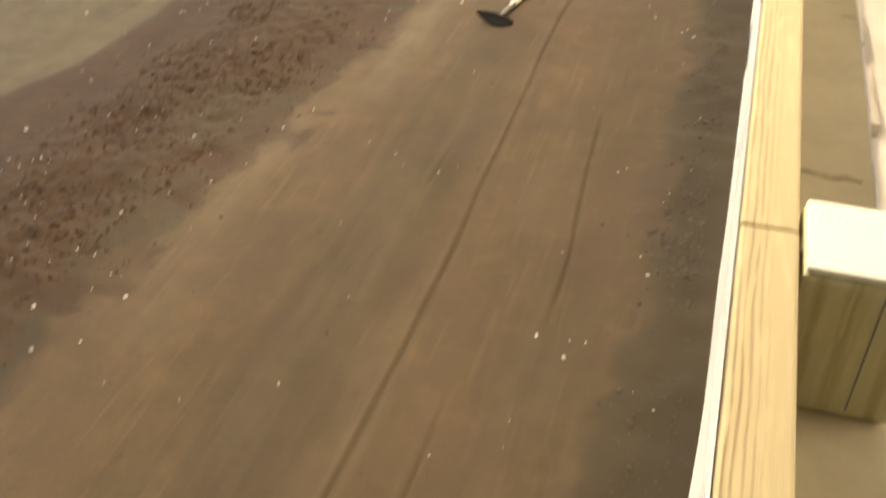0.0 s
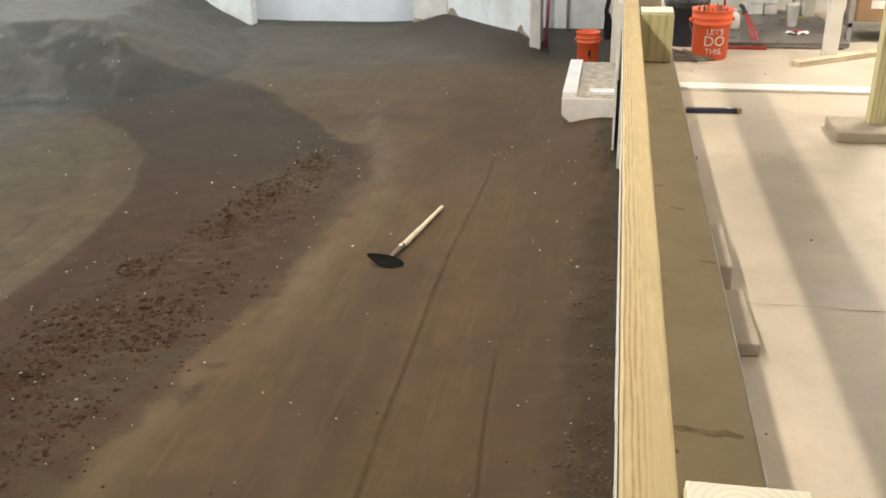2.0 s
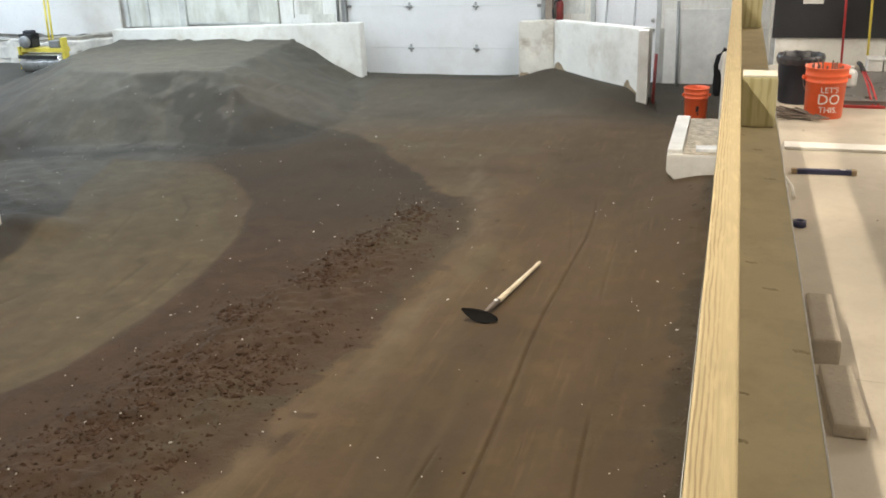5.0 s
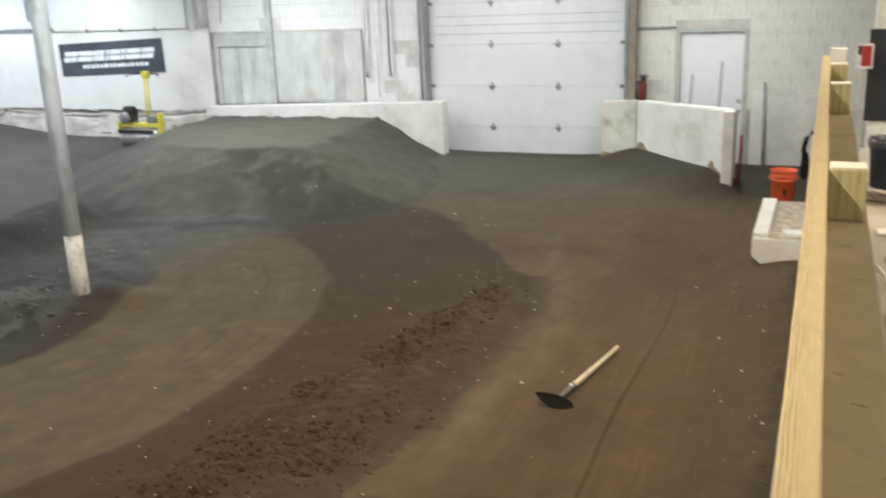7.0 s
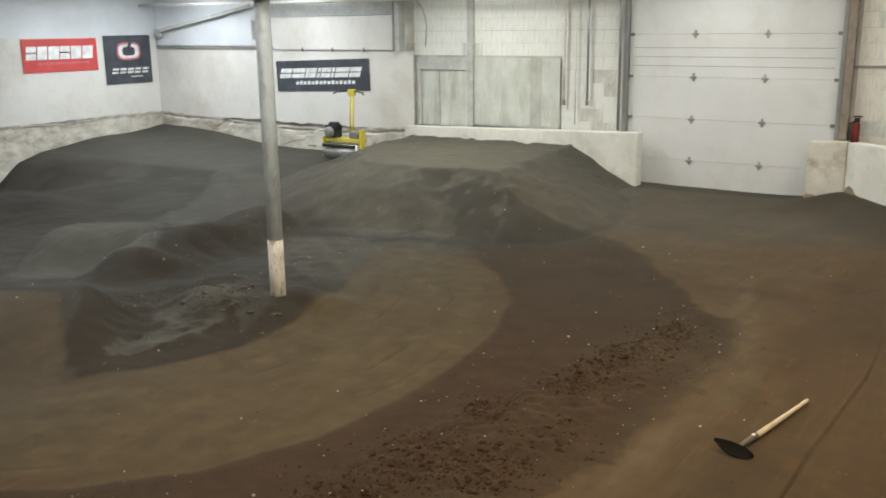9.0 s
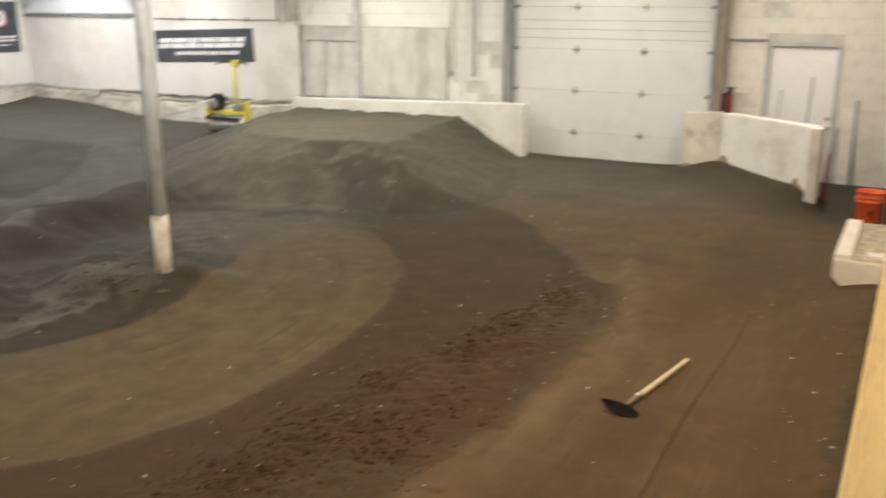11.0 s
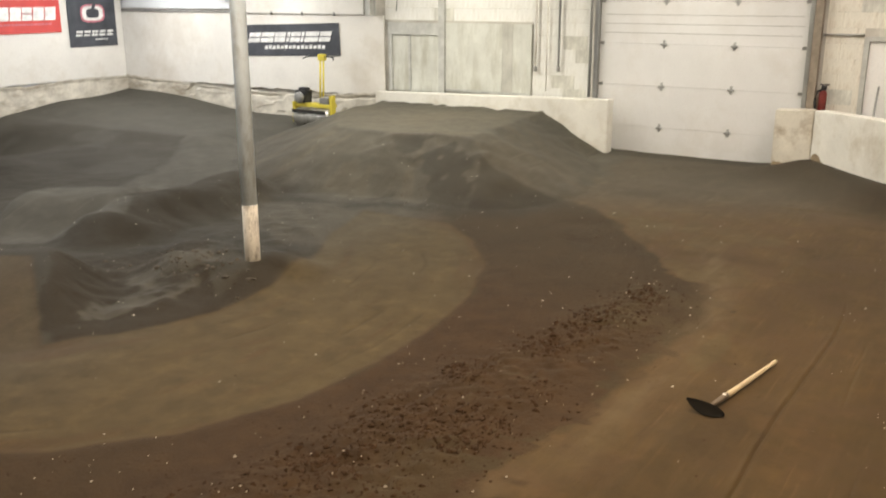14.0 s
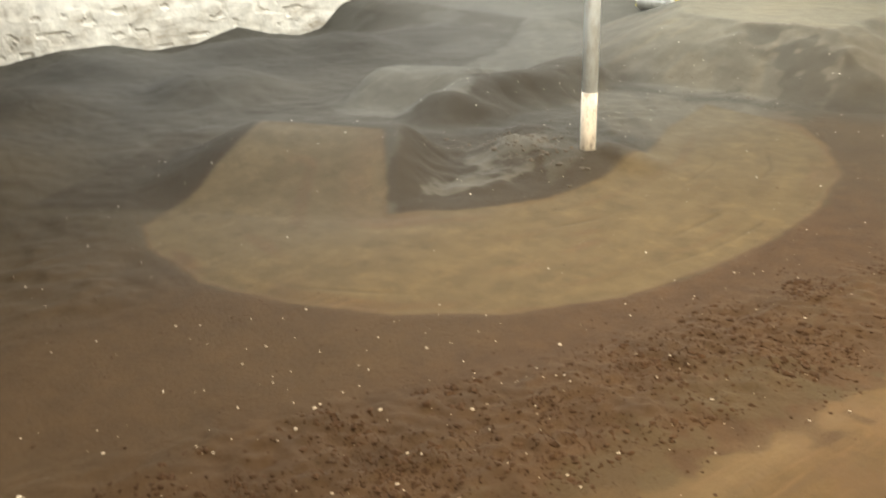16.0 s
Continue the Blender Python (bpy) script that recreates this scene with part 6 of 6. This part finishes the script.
structure("black_board", box(1.34, 4.8, 9.37, 9.398, 1.12, 1.96, 0.004), M["black_board"], "large matt black board on the rear wall", "board")
structure("wall_return", box(1.2, 1.3, 6.1, 9.4, -0.4, 0.86, 0.004), M["white_paint"], "white edge of the raised concrete floor", "wall")
b = thing("notice", (1.68, 9.366, 1.44), "white paper sheet pinned to the black board", "paper")
part("sheet", box(-0.09, 0.09, -0.002, 0.002, 0, 0.33), M["print_white"], b)
b = thing("card", (1.3, 9.1, 1.65), "red and black printed card in a white frame on a post", "card", rz=-10)
part("frame", box(-0.07, 0.07, -0.004, 0.004, -0.02, 0.2, 0.002), M["print_white"], b)
part("print_shape", box(-0.025, 0.058, -0.007, -0.003, 0.0, 0.18), M["red"], b)
part("print_shape", box(-0.058, -0.027, -0.007, -0.003, 0.1, 0.18), M["black"], b)
part("post", box(-0.012, 0.012, 0.005, 0.03, -0.8, 0.18, 0.003), M["grey_frame"], b)
plank("cap_block", (1.055, 6.6, 1.85), (0.1, 0.12, 0.13), 0, "white_paint", "white block on the rail end post")
timber_post(1.05, 6.6, -0.4, 1.85, 0.1, "white_paint", "white square post at the end of the rail")

def low_platform():
    """A dark folding platform on short legs, its steel frame showing along the front."""
    p = thing("low_platform", (2.25, 8.22, FZ), "scuffed dark grey platform on short steel legs", "platform")
    part("top", box(-0.5, 0.5, -0.76, 0.76, 0.03, 0.048, 0.003), M["rug"], p)
    part("front_rail", box(-0.5, 0.5, -0.757, -0.735, 0.012, 0.03, 0.002), M["plate"], p, "dark steel rail")
    for x in (-0.47, -0.02, 0.24, 0.47):
        for y in (-0.74, 0.72):
            part("leg", box(x - 0.012, x + 0.012, y - 0.012, y + 0.012, 0, 0.03, 0.002), M["galv"], p)
    return p


low_platform()
PZ = FZ + 0.048
for x, w in ((2.205, 0.125), (2.335, 0.11)):
    b = thing("foam_box", (x, 8.88, PZ), "small white foam box standing by the rear wall", "box", group="foam boxes on the platform")
    part("body", box(-w / 2, w / 2, -0.09, 0.09, 0, 0.09, 0.006), M["print_white"], b)
    part("lid", box(-w / 2 - 0.003, w / 2 + 0.003, -0.093, 0.093, 0.092, 0.116, 0.006), M["print_white"], b)
b = thing("mixing_bowl", (2.53, 8.86, PZ), "white plastic bowl with a scraper in it", "bowl")
part("body", lathe([(0.035, 0), (0.04, 0.004), (0.06, 0.075), (0.064, 0.078), (0.064, 0.082), (0.056, 0.078), (0.036, 0.01), (0.0, 0.008)], 24, cap=False), M["print_white"], b, "", True)
part("scraper", tube([(0.0, 0.0, 0.02), (0.02, 0.01, 0.1), (0.03, 0.015, 0.15)], 0.009, 8), M["pale_lumber"], b, "pale wooden scraper", True)
b = thing("yellow_strap", (2.53, 8.62, PZ), "yellow strap lying on the platform", "strap", rz=8)
part("band", box(-0.12, 0.1, -0.012, 0.012, 0, 0.006, 0.002), M["yellow"], b)
b = thing("white_jug", (1.93, 8.1, PZ - 0.002), "squat white plastic jug behind the bucket", "jug")
part("body", lathe([(0.05, 0), (0.056, 0.008), (0.056, 0.1), (0.045, 0.125), (0.022, 0.135), (0.022, 0.148)], 24), M["print_white"], b, "", True)
part("cap", lathe([(0.025, 0.146), (0.025, 0.162), (0.0, 0.163)], 16, cap=False), M["print_white"], b)
b = thing("red_bar", (1.93, 7.42, FZ), "red painted steel bar lying before the platform", "bar", rz=-2)
part("body", box(-0.19, 0.19, -0.012, 0.012, 0, 0.022, 0.004), M["red"], b)
b = thing("bolt_cutter", (2.06, 7.44, FZ), "red-handled bolt cutter leaning on the platform edge", "bolt cutter")
for o in (-0.014, 0.014):
    part("handle", tube([(o * 1.5, 0.0, 0.008), (o - 0.03, 0.28, 0.13), (o * 0.6 - 0.06, 0.44, 0.2)], 0.009, 8), M["red"], b, "red tubular handle", True)
part("jaw", tube([(-0.06, 0.44, 0.2), (-0.08, 0.52, 0.245), (-0.09, 0.56, 0.25)], 0.018, 8), M["black"], b, "black steel jaw", True)
b = thing("paper_cup", (2.43, 8.2, PZ), "tall white paper cup with a lid on the platform", "cup")
part("body", lathe([(0.036, 0), (0.038, 0.004), (0.05, 0.165), (0.052, 0.167), (0.052, 0.172)], 20), M["print_white"], b, "", True)
part("lid", lathe([(0.053, 0.17), (0.054, 0.178), (0.046, 0.19), (0.044, 0.192)], 20), M["white_paint"], b, "white plastic lid", True)
b = thing("wrapper", (2.42, 7.86, PZ), "crumpled red and white paper wrapper on the platform", "wrapper", rz=25)
bm = bmesh.new()
g = [[bm.verts.new((0.025 * i - 0.075, 0.03 * j - 0.06, 0.012 + 0.012 * math.sin(i * 2.1 + j * 1.3))) for j in range(5)] for i in range(7)]
for i in range(6):
    for j in range(4):
        bm.faces.new((g[i][j], g[i + 1][j], g[i + 1][j + 1], g[i][j + 1]))
part("paper", solid(bm, 0.001), M["print_white"], b)
part("print_shape", box(-0.05, 0.03, -0.03, 0.0, 0.022, 0.03, 0.003), M["red"], b)
for x, mat, label in ((1.96, "red", "red-handled tool leaning on the black board"), (2.18, "yellow", "yellow-handled tool leaning on the black board"), (2.34, "galv", "grey-handled tool leaning on the black board"), (2.59, "galv", "grey-handled tool leaning on the black board"), (2.66, "grey_frame", "weathered wooden-handled tool leaning on the black board")):
    leaning_tool("long_tool", (x, 9.12, FZ), (x - 0.02, 9.355, 2.2), 0.011, mat, label)


def storage_rack():
    r = thing("storage_rack", (2.78, 7.75, FZ), "white steel shelf rack filled with cardboard boxes", "shelf rack")
    for x in (0.0, 1.1):
        for y in (0.0, 0.5):
            part("upright", box(x, x + 0.04, y, y + 0.04, 0, 1.9, 0.003), M["galv"], r)
    for z in (0.12, 0.52, 1.0, 1.5):
        part("shelf", box(0.0, 1.14, 0, 0.54, z, z + 0.04, 0.004), M["white_paint"] if z == 0.52 else M["plate"], r)
    return r


storage_rack()
for x, y, z, w, h in ((3.0, 8.0, 0.16, 0.3, 0.26), (3.36, 8.02, 0.16, 0.34, 0.3), (2.98, 8.0, 0.56, 0.26, 0.34), (3.3, 8.02, 0.56, 0.32, 0.28), (3.62, 8.0, 0.56, 0.26, 0.36), (3.05, 8.0, 1.04, 0.36, 0.3), (3.45, 8.0, 1.04, 0.3, 0.36)):
    c = thing("cardboard_box", (x, y, FZ + z), "plain brown cardboard box on the shelf rack", "box", group="boxes on the rack")
    part("carton", box(-w / 2, w / 2, -0.2, 0.2, 0, h, 0.004), M["cardboard"], c)
    part("label", box(-0.05, 0.05, -0.2035, -0.2, h * 0.4, h * 0.65), M["print_white"], c, "white shipping label")


# ---- loose soil ----
def scatter(name, n, pick, size, mat, label, flat=0.7, sink=0.1):
    """Many small stones resting on the ground, as one mesh."""
    rng = np.random.RandomState(len(name) * 7 + n)
    base = bmesh.new()
    bmesh.ops.create_icosphere(base, subdivisions=1, radius=1.0)
    bv = np.array([v.co[:] for v in base.verts])
    bf = np.array([[v.index for v in f.verts] for f in base.faces])
    base.free()
    x, y = np.zeros(0), np.zeros(0)
    while len(x) < n:
        px, py = pick(rng, 4000)
        x, y = np.concatenate([x, px]), np.concatenate([y, py])
    x, y = x[:n], y[:n]
    s = size[0] * (size[1] / size[0]) ** (rng.rand(n) ** 2.4)
    v = bv[None] * (1 + 0.32 * rng.uniform(-1, 1, (n, len(bv), 1)))
    v = v * np.stack([rng.uniform(0.7, 1.25, n), rng.uniform(0.7, 1.25, n), np.full(n, flat)], 1)[:, None, :] * s[:, None, None]
    a = rng.uniform(0, 6.3, n)[:, None]
    vx, vy = v[..., 0] * np.cos(a) - v[..., 1] * np.sin(a), v[..., 0] * np.sin(a) + v[..., 1] * np.cos(a)
    v = np.stack([vx + x[:, None], vy + y[:, None], v[..., 2] + (ground_height(x, y) + s * flat * sink)[:, None]], -1)
    f = bf[None] + (np.arange(n) * len(bv))[:, None, None]
    me = bpy.data.meshes.new(name)
    me.from_pydata(v.reshape(-1, 3).tolist(), [], f.reshape(-1, 3).tolist())
    me.materials.append(mat)
    return tagged(new(name, me), label, name.replace("_", " "), kind="stuff")


def in_rough(rng, k):
    x, y = rng.uniform(-2.7, -0.9, k), rng.uniform(-0.5, 7.6, k)
    d = polygon_distance(x, y, ROUGH)
    keep = (d > -0.2) & (rng.rand(k) < (0.12 + 1.5 * np.maximum(0, d)) * (0.5 + 0.6 * lattice_noise(x, y, 0.3, 61)))
    return x[keep], y[keep]


def on_ridge(rng, k):
    x, y = rng.uniform(-2.7, -0.9, k), rng.uniform(0.0, 7.0, k)
    d = polygon_distance(x, y, ROUGH)
    keep = (d > 0.02) & (rng.rand(k) < 0.5 + 0.75 * lattice_noise(x, y, 0.3, 61))
    return x[keep], y[keep]


def by_rail(rng, k):
    x, y = 1.02 - np.abs(rng.normal(0, 0.13, k)), rng.uniform(0.0, 7.6, k)
    keep = (x > 0.5) & (rng.rand(k) < 0.3 + 0.9 * lattice_noise(x, y, 0.55, 62))
    return x[keep], y[keep]


def anywhere(rng, k):
    x, y = rng.uniform(-7.5, 0.95, k), rng.uniform(0.3, 9.5, k)
    p = np.full(k, 0.2)
    p = np.where((x > 0.4) | ((polygon_distance(x, y, LANE) < -0.05) & (x < -1.5)), 0.75, p)
    p = np.where(polygon_distance(x, y, ROUGH) > -0.3, 1.0, p)
    keep = rng.rand(k) < p
    return x[keep], y[keep]


def crumbs(rng, k):
    x, y = rng.uniform(-6.5, 0.9, k), rng.uniform(0.3, 9.0, k)
    p = np.where(polygon_distance(x, y, LANE) > -0.02, 0.03, np.where(polygon_distance(x, y, STRAIGHT) > 0, 0.06, 0.6))
    keep = rng.rand(k) < p * (0.6 + 0.4 * lattice_noise(x, y, 0.6, 63))
    return x[keep], y[keep]


def by_column(rng, k):
    x, y = rng.normal(-5.1, 0.32, k), rng.normal(5.2, 0.2, k)
    keep = np.hypot(x + 4.64, y - 5.48) > 0.14
    return x[keep], y[keep]


scatter("loose_clods", 3300, on_ridge, (0.006, 0.023), M["clod"], "crumbled red-brown clods between the lanes", 0.75, -0.15)
scatter("clod_crumbs", 7500, in_rough, (0.003, 0.013), M["clod"], "fine red-brown crumbs between the clods", 0.7, 0.0)
scatter("dirt_lumps", 160, by_column, (0.008, 0.03), M["lump"], "broken grey lumps of soil heaped beside the steel column", 0.8, -0.1)
scatter("rail_gravel", 1200, by_rail, (0.004, 0.014), M["gravel"], "dark loose gravel along the foot of the rail wall")
scatter("soil_crumbs", 2200, crumbs, (0.003, 0.009), M["clod"], "fine soil crumbs lying off the racing line", 0.7, 0.0)
def near_ridge(rng, k):
    x, y = rng.uniform(-3.4, -1.1, k), rng.uniform(0.2, 3.4, k)
    keep = polygon_distance(x, y, LANE) < -0.1
    return x[keep], y[keep]


scatter("large_pebbles", 55, near_ridge, (0.006, 0.013), M["pebble"], "larger pale pebbles beside the clod ridge", 0.7)
scatter("pale_pebbles", 720, anywhere, (0.003, 0.0105), M["pebble"], "small pale pebbles strewn over the dirt", 0.7)


# ---- blocks of the north wall, last ----
def wall_blocks():
    """Courses of painted blocks in running bond, cut where they meet an opening or an end."""
    bm = box(-0.5, 0.5, -0.008, 0.004, -0.0975, 0.0975)
    me = bpy.data.meshes.new("block")
    bm.to_mesh(me)
    bm.free()
    me.materials.append(M["white_block"])
    beige, bare = me.copy(), me.copy()
    beige.materials[0], bare.materials[0] = M["beige_block"], M["bare_block"]
    for x0, x1 in ((-8.62, -4.78), (-1.42, 1.62)):
        for j in range(15):
            z = 0.65 + j * 0.2
            if z > TOP - 0.1 or z < 0.8:
                continue
            a, b = (-5.75 if x0 < -4 and z < 1.95 else x0), x1
            spans = [(a, b)]
            if x0 > -4 and z < PDT + 0.1:
                spans = [(x0, PD0 - 0.065), (PD1 + 0.065, x1)]
            for a, b in spans:
                x = x0 - (0.2 if j % 2 else 0.0)
                while x < b:
                    l_, r_ = max(x, a) + 0.0005, min(x + 0.4, b) - 0.0005
                    x += 0.4
                    if r_ - l_ < 0.03:
                        continue
                    worn = random.random() < (0.3 if x < -4.6 and l_ > -5.5 else 0.22 if -1.5 < l_ < -0.95 else 0.03)
                    ob = new("block", bare if worn else me if x0 < -4 else beige)
                    ob.parent = wall_north
                    ob.matrix_basis = pose((l_ + r_) / 2, WALL_Y + 0.0045 + random.uniform(-0.0006, 0.0006), z, 0, 0, random.uniform(-0.08, 0.08)) @ Matrix.Diagonal((r_ - l_, 1, 1.0 if j in (6, 8, 9, 11) else 1.021, 1))


wall_blocks()
